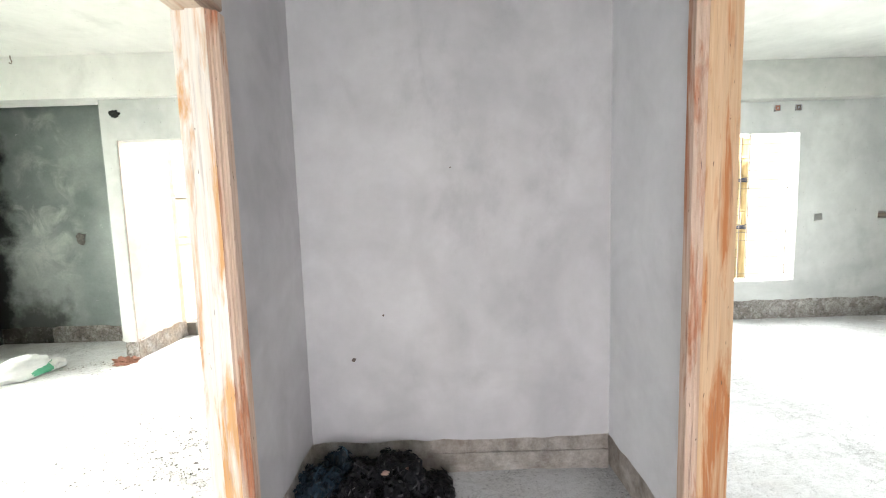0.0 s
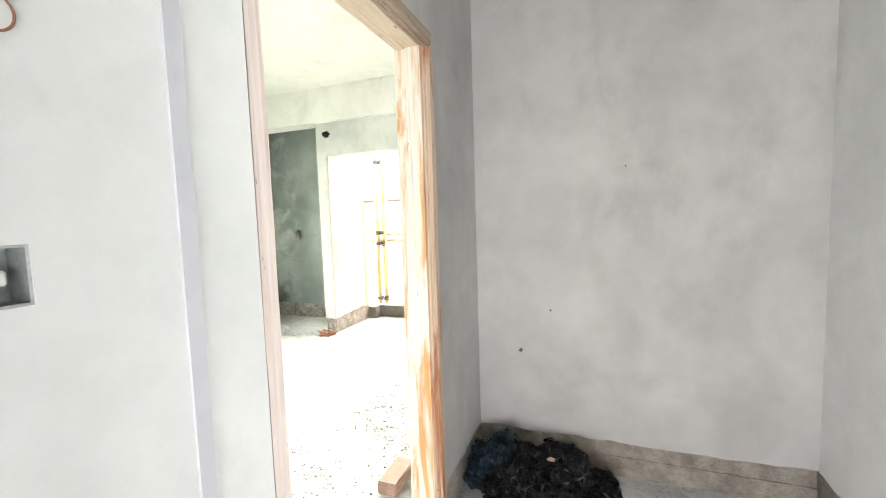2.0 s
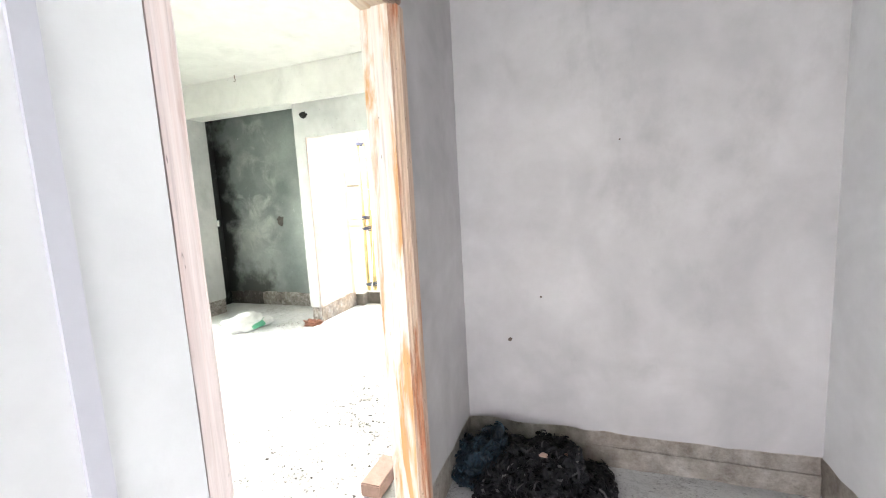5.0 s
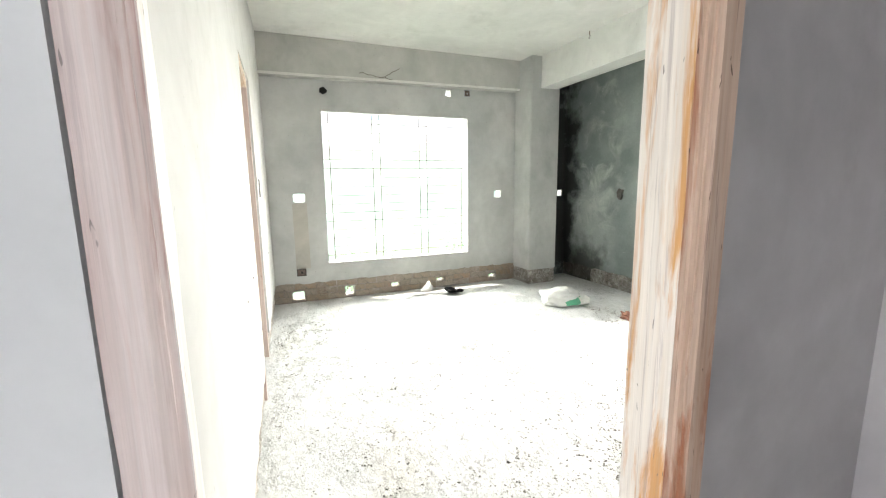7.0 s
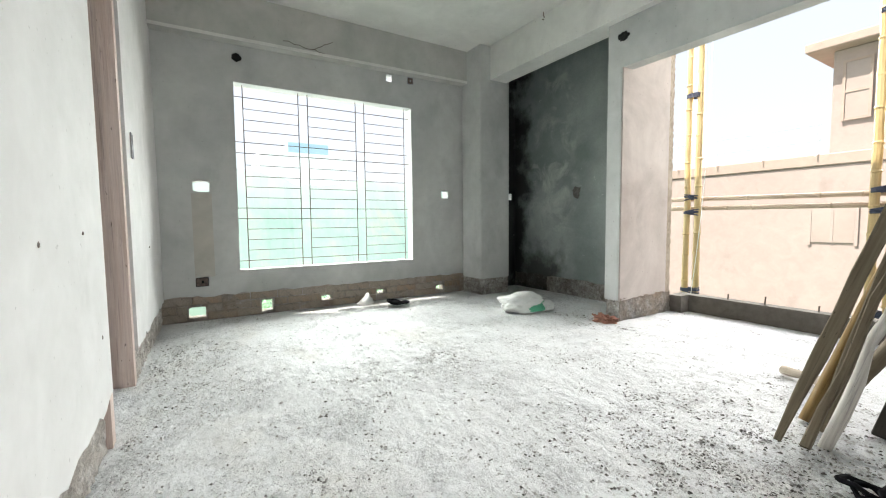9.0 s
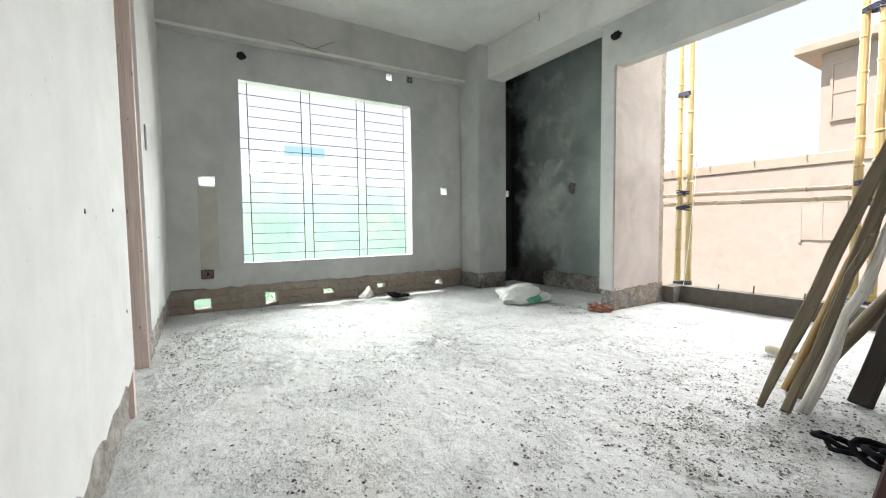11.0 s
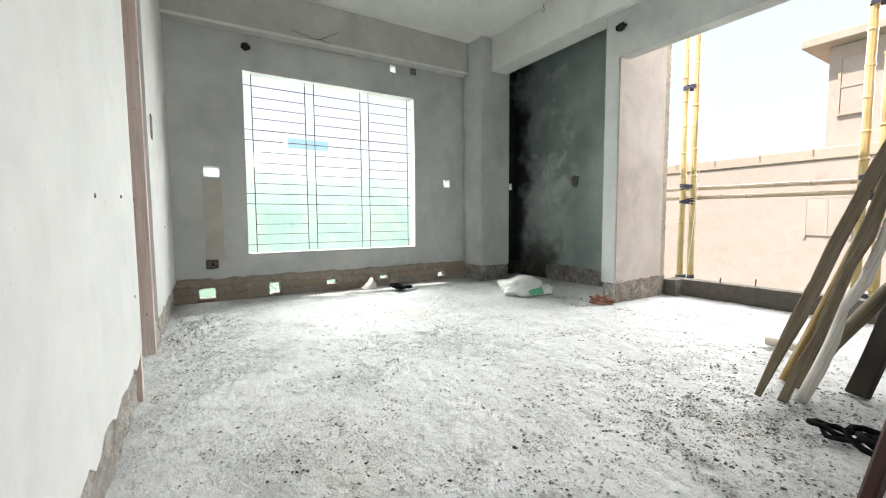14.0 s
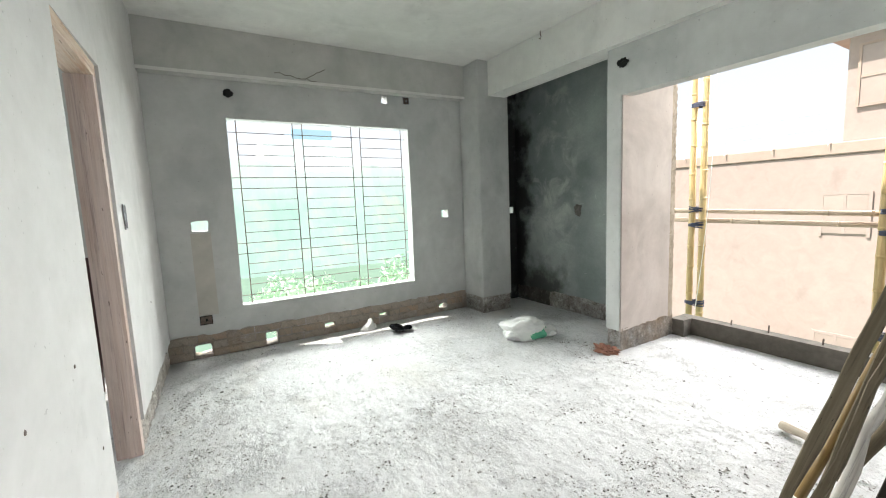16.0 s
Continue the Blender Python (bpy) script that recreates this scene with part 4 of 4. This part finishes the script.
# ---- leaning planks ----
def leaning(name, foot, top, wide, thick, material, label, category, face=(1, 0, 0), jag=0.004, round_=False, seed=1, tip=1.0):
    """A board or pole from foot to top, built upright along z so that the grain follows it."""
    rnd = random.Random(seed)
    foot, top = Vector(foot), Vector(top)
    d = top - foot
    bm, n = bmesh.new(), 9
    if round_:
        bend = [(rnd.uniform(-jag, jag), rnd.uniform(-jag, jag)) for _ in range(n)]
        add_tube(bm, [(bend[k][0], bend[k][1], d.length * k / (n - 1)) for k in range(n)], [wide / 2 * rnd.uniform(0.9, 1.1) for _ in range(n)], 10)
    else:
        rings = []
        for k in range(n):
            z, w, h = d.length * k / (n - 1), wide / 2 * rnd.uniform(0.96, 1.03) * (tip if k == 0 else (1 + tip) / 2 if k == 1 else 1.0), thick / 2
            sx, sy = rnd.uniform(-jag, jag), rnd.uniform(-jag, jag)
            b = h * 0.35
            rings.append([bm.verts.new((sx + x, sy + y, z)) for x, y in ((-w + b, -h), (w - b, -h), (w, -h + b), (w, h - b), (w - b, h), (-w + b, h), (-w, h - b), (-w, -h + b))])
        for a, c in zip(rings, rings[1:]):
            for i in range(8):
                bm.faces.new((a[i], a[(i + 1) % 8], c[(i + 1) % 8], c[i]))
        bm.faces.new(rings[0][::-1])
        bm.faces.new(rings[-1])
    me = bpy.data.meshes.new(name)
    bm.normal_update()
    bm.to_mesh(me)
    bm.free()
    me.materials.append(material)
    if round_:
        for p in me.polygons:
            p.use_smooth = True
    zaxis = d.normalized()
    xaxis = (Vector(face) - zaxis * Vector(face).dot(zaxis)).normalized()
    yaxis = zaxis.cross(xaxis)
    ob = new(name, me)
    ob.matrix_world = Matrix(((xaxis.x, yaxis.x, zaxis.x, foot.x), (xaxis.y, yaxis.y, zaxis.y, foot.y), (xaxis.z, yaxis.z, zaxis.z, foot.z), (0, 0, 0, 1)))
    ORIGIN[ob.name] = foot
    return tagged(ob, label, category, "leaning planks")


leaning("plank", (-1.60, 2.92, 0.0), (-1.365, 3.83, 1.33), 0.056, 0.026, M_PLANK, "weathered wooden plank leaning on the column", "plank", (1, 0.3, 0), seed=1, tip=0.45)
leaning("plank", (-1.535, 3.16, 0.0), (-1.33, 3.83, 1.35), 0.045, 0.03, M_PLANK, "weathered wooden plank leaning on the column", "plank", (1, 0.2, 0), seed=2)
leaning("bamboo_pole", (-1.60, 3.22, 0.0), (-1.31, 3.80, 1.25), 0.042, 0.05, M_AMBER, "amber bamboo pole leaning among planks", "pole", round_=True, seed=3)
leaning("plank", (-1.505, 2.94, 0.0), (-1.35, 3.83, 1.12), 0.034, 0.03, M_PLANK, "crooked greyish wooden plank leaning on the column", "plank", (1, 0.1, 0), 0.009, seed=4)
leaning("wooden_pole", (-1.475, 3.0, 0.0), (-1.325, 3.81, 1.0), 0.046, 0.05, M_BARKLESS, "pale debarked crooked pole leaning on the column", "pole", jag=0.012, round_=True, seed=5)
leaning("wooden_log", (-1.50, 3.30, 0.12), (-1.30, 3.80, 0.58), 0.06, 0.06, M_PLANK, "round brown pole resting between the planks", "pole", jag=0.004, round_=True, seed=6)
leaning("board", (-1.36, 3.30, 0.0), (-1.21, 3.82, 0.90), 0.085, 0.035, M_PLANK_DARK, "dark weathered board leaning on the column", "board", (1, -0.2, 0), seed=7)
leaning("wooden_peg", (-1.88, 3.80, 0.035), (-1.62, 3.72, 0.04), 0.05, 0.05, M_POLE, "short round pole lying behind the planks", "pole", (0, 0, 1), jag=0.002, round_=True, seed=8)
leaning("board", (-1.11, 2.23, 0.0), (-0.90, 2.23, 1.18), 0.11, 0.03, M_REDWOOD, "dark red board leaning on the bedroom wall", "board", (0, 1, 0), 0.001, seed=9)
leaning("board", (-5.0, -0.05, 0.0), (-5.28, -0.05, 1.06), 0.5, 0.03, M_REDWOOD, "dark brown board leaning below the side room window", "board", (0, 1, 0), 0.001, seed=10)
leaning("wooden_rod", (5.28, 4.93, 1.235), (5.33, 3.4, 1.33), 0.05, 0.05, M_POLE, "pale wooden rod stuck out of a wall hole", "rod", (0, 0, 1), 0.003, round_=True, seed=11)

# ---- rope, rags and rubble ----
def coil(at, loops, size, thick, seed, rise=0.02):
    rnd = random.Random(seed)
    pts = []
    for k in range(loops * 12):
        t = 2 * math.pi * k / 12
        r = size * (0.55 + 0.45 * math.sin(t * 0.37 + seed))
        pts.append((at[0] + r * math.cos(t) * 1.2 + rnd.uniform(-1, 1) * size * 0.1, at[1] + r * math.sin(t) * 0.8 + rnd.uniform(-1, 1) * size * 0.1, at[2] + thick + rise * abs(math.sin(t * 0.7 + seed)) + rnd.uniform(0, 0.006)))
    return tube(pts, thick, 6)


rope = thing("rope", (-1.25, 2.70, 0.0), "coil of black rope lying by the planks", "rope")
part("strand", coil((-1.28, 2.72, 0.004), 2, 0.12, 0.009, 2, 0.03), M_BLACK, rope, smooth=True)
part("strand", coil((-1.17, 2.69, 0.004), 3, 0.07, 0.011, 5, 0.05), M_BLACK, rope, smooth=True)
rag = thing("rag", (-4.98, 2.77, 0.0), "crumpled black rag on the floor by the window", "rag")
part("strand", coil((-4.98, 2.74, 0.003), 5, 0.08, 0.017, 3, 0.03), M_BLACK, rag, smooth=True)
part("strand", coil((-4.95, 2.85, 0.003), 3, 0.055, 0.012, 7, 0.02), M_BLACK, rag, smooth=True)


def cloth_cone(at, r, h, seed):
    rnd = random.Random(seed)
    bm = bmesh.new()
    rings = []
    for k in range(7):
        f = k / 6
        rings.append([bm.verts.new((at[0] + 0.02 * math.sin(f * 3) + r * (1 - f) * (1 + 0.25 * math.sin(3 * a + seed)) * math.cos(a) * 0.5, at[1] + 0.03 * f + r * (1 - f) * (1 + 0.2 * math.sin(4 * a)) * math.sin(a), at[2] + h * f ** 0.8)) for a in (2 * math.pi * i / 14 for i in range(14))])
    for v in bm.verts:
        v.co += Vector((noise.noise(v.co * 22), noise.noise(v.co * 25 + Vector((4, 0, 0))), 0.6 * noise.noise(v.co * 21 + Vector((0, 4, 0))))) * 0.022
        v.co.z = max(0.003, v.co.z)
    for a, b in zip(rings, rings[1:]):
        for i in range(14):
            bm.faces.new((a[i], a[(i + 1) % 14], b[(i + 1) % 14], b[i]))
    return bm


single("plastic_scrap", cloth_cone((-5.24, 2.50, 0.003), 0.10, 0.13, 2), M_SACKW, (-5.24, 2.50, 0), "white crumpled plastic bag against the wall base", "plastic bag", smooth=True)

sack = thing("sack", (-3.98, 3.74, 0.0), "white woven sack with green print lying flat", "sack")


def sack_mesh(at, size, turn, seed, grow=1.0):
    """A slumped bag: a flattened lump with folds, resting on the floor."""
    bm = bmesh.new()
    bmesh.ops.create_icosphere(bm, subdivisions=5, radius=1.0)
    ca, sa = math.cos(turn), math.sin(turn)
    for v in bm.verts:
        d = v.co.normalized()
        k = 1 + 0.30 * noise.noise(d * 1.6 + Vector((seed, 0, 0))) + 0.05 * noise.fractal(d * 4 + Vector((0, seed, 0)), 0.8, 2.0, 4) - 0.10 * abs(noise.noise(d * 4 + Vector((0, 0, seed))))
        x, y, z = (math.copysign(abs(c) ** 0.92, c) * k * grow for c in d)
        z = z * size[2] + size[2] * 0.62
        v.co = Vector((at[0] + x * size[0] * ca - y * size[1] * sa, at[1] + x * size[0] * sa + y * size[1] * ca, at[2] + max(0.004, z)))
    return bm


part("bag", sack_mesh((-4.02, 3.72, 0.0), (0.25, 0.17, 0.115), 1.17, 3.0), M_SACKW, sack, smooth=True)


def band_of(bm, test):
    bmesh.ops.delete(bm, geom=[f for f in bm.faces if not test(f.calc_center_median())], context="FACES")
    return bm


part("print", band_of(sack_mesh((-4.02, 3.72, 0.0), (0.25, 0.17, 0.115), 1.17, 3.0, 1.012), lambda c: 0.02 < c.z < 0.075 + 0.25 * (c.y - 3.72) and (c.x + 4.02) * 0.92 - (c.y - 3.72) * 0.39 > 0.02 and -0.05 < c.y - 3.72 < 0.16), M_SACKG, sack, "green printed band", True)
part("fold", sack_mesh((-3.92, 3.95, 0.0), (0.10, 0.08, 0.06), 0.4, 8.0), M_SACKW, sack, smooth=True)

for k, (x, y, s) in enumerate(((-3.27, 3.99, 0.055), (-3.21, 4.03, 0.045), (-3.33, 4.02, 0.03), (-3.30, 4.10, 0.035))):
    b = blob((x, y, s * 0.5), (s * 1.35, s * 0.95, s * 0.75), k * 3.1 + 1, sub=3, lump=0.9)
    for v in b.verts:
        v.co.z = max(0.002, v.co.z)
        v.co += Vector((1, 1, 0)) * 0.008 * noise.noise(v.co * 60)
    single("brick_piece", b, M_TERRA if k < 2 else M_ROUGH, (x, y, 0), "broken piece of red brick beside the pier" if k < 2 else "grey lump of mortar beside the pier", "rubble", "rubble by the pier")

single("brick", box((-1.17, 1.60, 0.0), (-1.06, 1.84, 0.07), 0.006, 2), M_PALEBRICK, (-1.11, 1.72, 0), "loose dusty pink brick on the floor by the door", "brick")

# black heap in the lobby niche
def shaggy(name, mound, count, material, parent, seed):
    """Curled ribbons standing all over a mound."""
    rnd = random.Random(seed)
    mound.normal_update()
    spots = [v for v in mound.verts if v.co.z > 0.012 and v.normal.z > -0.2]
    at = ORIGIN[parent.name]
    vs, fs = [], []
    for _ in range(count):
        v = spots[rnd.randrange(len(spots))]
        d = v.normal
        t = d.cross(Vector((rnd.gauss(0, 1), rnd.gauss(0, 1), rnd.gauss(0, 1)))).normalized()
        t = (t + d * rnd.uniform(-0.2, 0.5)).normalized()
        w = d.cross(t).normalized() * rnd.uniform(0.002, 0.007)
        ln, lift, i = rnd.uniform(0.012, 0.042), rnd.uniform(0.006, 0.026), len(vs)
        for s in (-1, -0.5, 0.0, 0.5, 1):
            q = v.co + t * ln * s + d * lift * (1 - s * s) + w * 1.5 * math.sin(s * 2.0 + i)
            q.z = max(q.z, 0.006)
            q.x, q.y = max(q.x, -0.742), min(q.y, 2.135)
            vs += [tuple(q - w - at), tuple(q + w - at)]
        fs += [(i + 2 * k, i + 2 * k + 1, i + 2 * k + 3, i + 2 * k + 2) for k in range(4)]
    me = bpy.data.meshes.new(name)
    me.from_pydata(vs, [], fs)
    me.materials.append(material)
    ob = new(name, me)
    ob.parent = parent
    ob["kind"] = "stuff"
    return ob


def shred_mat(name, deep, mid, pale):
    m = Mat(name, 0.55)
    # the few palest ribbons are coloured as highlights
    m.color(m.ramp(m.island(), (0.0, deep), (0.72, mid), (0.93, mid), (1.0, pale)))
    m.s.inputs["Specular IOR Level"].default_value = 0.18
    return m.m


def mound(at, size, seed, lump):
    bm = blob(at, size, seed, sub=6, lump=lump)
    c = Vector(at)
    for v in bm.verts:
        v.co += (v.co - c).normalized() * (0.05 * abs(noise.noise(v.co * 9)) + 0.03 * abs(noise.noise(v.co * 24)) - 0.03)
        v.co.x, v.co.y = max(v.co.x, -0.74), min(v.co.y, 2.135)
    bmesh.ops.bisect_plane(bm, geom=bm.verts[:] + bm.edges[:] + bm.faces[:], plane_co=(0, 0, 0.002), plane_no=(0, 0, -1), clear_outer=True)
    return bm


heap = thing("fabric_heap", (-0.32, 1.86, 0.0), "heap of shredded black fabric and netting in the niche", "fabric heap")
m_ = mound((-0.32, 1.87, 0.0), (0.30, 0.26, 0.215), 3.3, 0.34)
shaggy("shredded_fabric", m_, 4200, shred_mat("dark_fabric_shreds", (0.003, 0.003, 0.004), (0.010, 0.010, 0.013), (0.09, 0.09, 0.095)), heap, 17)
part("mound", m_, M_BLACK, heap, smooth=True)
for k, (x, y, z) in enumerate(((-0.30, 1.80, 0.235), (-0.20, 1.86, 0.215))):
    chip = blob((x, y, z), (0.022, 0.016, 0.006), 31 + k, sub=2, lump=0.5)
    part("scrap", chip, M_PALEBRICK, heap, "pale pinkish scrap")
bag = thing("plastic_bag", (-0.60, 1.93, 0.0), "dark navy shredded plastic bag beside the fabric heap", "plastic bag")
m_ = mound((-0.60, 1.90, 0.03), (0.145, 0.17, 0.19), 6.1, 0.40)
shaggy("shredded_plastic", m_, 1500, shred_mat("navy_plastic_shreds", (0.004, 0.008, 0.014), (0.010, 0.024, 0.038), (0.05, 0.09, 0.12)), bag, 29)
part("sheet", m_, M_NAVY, bag, smooth=True)

# ---- mortar crumbs ----
rnd = random.Random(5)
vs, fs = [], []


def crumb(x, y, s):
    i = len(vs)
    z = 0.2 * s
    a = rnd.uniform(0, 6.28)
    for k in range(5):
        t = a + 2 * math.pi * k / 5
        r = s * rnd.uniform(0.4, 1.9)
        vs.append((x + r * math.cos(t), y + r * math.sin(t), z - 0.3 * s))
    vs.append((x + rnd.uniform(-0.3, 0.3) * s, y + rnd.uniform(-0.3, 0.3) * s, z + s * rnd.uniform(0.3, 0.8)))
    fs.extend((i + k, i + (k + 1) % 5, i + 5) for k in range(5))


def scatter(n, cx, cy, rx, ry, lo, hi):
    """Crumbs in loose clumps round a place, most of them fine."""
    hubs = [(rnd.gauss(cx, rx), rnd.gauss(cy, ry), rnd.uniform(0.008, 0.05)) for _ in range(max(3, n // 14))]
    for _ in range(n):
        hx, hy, hr = hubs[rnd.randrange(len(hubs))]
        x, y = rnd.gauss(hx, hr * 1.5), rnd.gauss(hy, hr)
        if -5.3 < x < -0.95 and 0.6 < y < 5.0 and not (x < -3.1 and y > 4.1):
            crumb(x, y, lo + (hi - lo) * rnd.random() ** 3)


for k, (cx, cy) in enumerate(((-3.1, 2.29), (-3.35, 1.82), (-3.17, 2.54), (-2.16, 2.75), (-1.98, 2.87), (-1.83, 2.61), (-1.57, 2.39), (-1.96, 2.64), (-2.61, 1.52), (-2.27, 1.14), (-2.21, 1.0), (-4.13, 0.83), (-3.79, 0.63), (-1.38, 2.59), (-1.27, 2.46), (-1.96, 3.45), (-1.6, 1.77), (-2.04, 1.43), (-1.98, 1.69), (-2.01, 1.89), (-1.59, 2.93), (-2.71, 3.06), (-4.38, 1.12), (-3.07, 1.52), (-3.07, 0.59), (-3.43, 0.89), (-1.82, 2.14), (-2.18, 1.7))):
    scatter(260, cx, cy, 0.10 + 0.06 * (k % 3), 0.06 + 0.05 * (k % 4), 0.001, 0.0058)
    scatter(2, cx, cy, 0.15, 0.15, 0.004, 0.011)
scatter(700, -3.6, 0.72, 0.7, 0.07, 0.0015, 0.007)
# extra crumbs put here to darken the floor where the planks' shadow lies
scatter(420, -1.32, 2.98, 0.12, 0.09, 0.001, 0.007)
scatter(1500, -1.45, 2.5, 0.25, 0.22, 0.001, 0.0055)
scatter(300, -3.5, 4.0, 0.3, 0.10, 0.0015, 0.009)
scatter(260, -1.4, 3.0, 0.3, 0.35, 0.002, 0.009)
scatter(220, -2.6, 4.7, 0.4, 0.2, 0.0015, 0.006)
scatter(200, -5.2, 1.6, 0.07, 0.6, 0.002, 0.009)
def grit(n, cx, cy, rx, ry, lo, hi):
    """A worn patch of loose grit and flakes, thinning out to its rim."""
    for _ in range(n):
        x, y = rnd.gauss(cx, rx), rnd.gauss(cy, ry)
        if -5.3 < x < -0.92 and 0.62 < y < 4.9 and not (x < -3.1 and y > 4.05) and (rnd.random() < 0.1 or noise.fractal(Vector((x * 5, y * 7, 2)), 0.7, 2.0, 3) > 0.12 + 0.15 * rnd.random()):
            crumb(x, y, lo + (hi - lo) * rnd.random() ** 4)


grit(15000, -1.45, 2.45, 0.30, 0.42, 0.0012, 0.0075)
grit(7000, -1.95, 1.55, 0.30, 0.35, 0.001, 0.006)
grit(5500, -2.3, 2.75, 0.45, 0.35, 0.001, 0.006)
grit(4200, -3.9, 0.85, 0.5, 0.16, 0.0015, 0.007)
grit(4200, -3.15, 2.2, 0.35, 0.3, 0.0015, 0.007)
grit(2600, -3.4, 3.95, 0.25, 0.10, 0.0015, 0.008)
grit(2600, -1.3, 3.3, 0.25, 0.3, 0.0012, 0.008)
for _ in range(5200):
    crumb(rnd.uniform(-5.25, -1.0), rnd.uniform(0.62, 4.0), 0.001 + 0.007 * rnd.random() ** 5)
me = bpy.data.meshes.new("mortar_crumbs")
me.from_pydata(vs, [], fs)
M_CRUMB = Mat("mortar_crumbs", 0.95)
M_CRUMB.color(M_CRUMB.ramp(M_CRUMB.island(), (0.0, (0.06, 0.056, 0.05)), (0.20, (0.15, 0.142, 0.13)), (0.36, (0.42, 0.41, 0.39)), (1.0, (0.60, 0.595, 0.58))))
me.materials.append(M_CRUMB.m)
tagged(new("mortar_crumbs", me), "grey mortar crumbs and grit scattered on the floor", "rubble", kind="stuff")

# ---- bricks of the window wall base ----
rnd = random.Random(11)
shapes = []
for k in range(4):
    b = box((-0.009, -0.12, -0.034), (0.03, 0.12, 0.034), 0.006)
    for v in b.verts:
        v.co += Vector((noise.noise(v.co * 40 + Vector((k, 0, 0))) * 0.003, noise.noise(v.co * 33 + Vector((0, k, 0))) * 0.006, noise.noise(v.co * 37 + Vector((0, 0, k))) * 0.003))
    me = bpy.data.meshes.new("brick")
    b.to_mesh(me)
    b.free()
    me.materials.append(M_BRICK)
    shapes.append(me)
for row, z in enumerate((0.04, 0.117, 0.194)):
    blocked = sorted((a - 0.012, b + 0.012) for a, b, c, d in LOW_HOLES if c - 0.036 < z < d + 0.036)
    start, spans = 0.60, []
    for a, b in blocked:
        spans.append((start, a))
        start = b
    spans.append((start, 3.86))
    for a, b in spans:
        y = a - (0.12 if row % 2 else 0.0)
        while y < b:
            y0, y1 = max(y, a), min(y + 0.248, b)
            if y1 - y0 > 0.05:
                ob = new("brick", shapes[rnd.randrange(4)])
                ob.rotation_euler = (rnd.uniform(-0.012, 0.012), 0, rnd.uniform(-0.02, 0.02))
                ob.scale = (-1, (y1 - y0 - rnd.uniform(0.003, 0.008)) / 0.24, 1.04)
                ob.location = (-5.368 + rnd.uniform(-0.005, 0.003), (y0 + y1) / 2, z + rnd.uniform(-0.003, 0.003))
                ob.parent = west_base
            y += 0.25
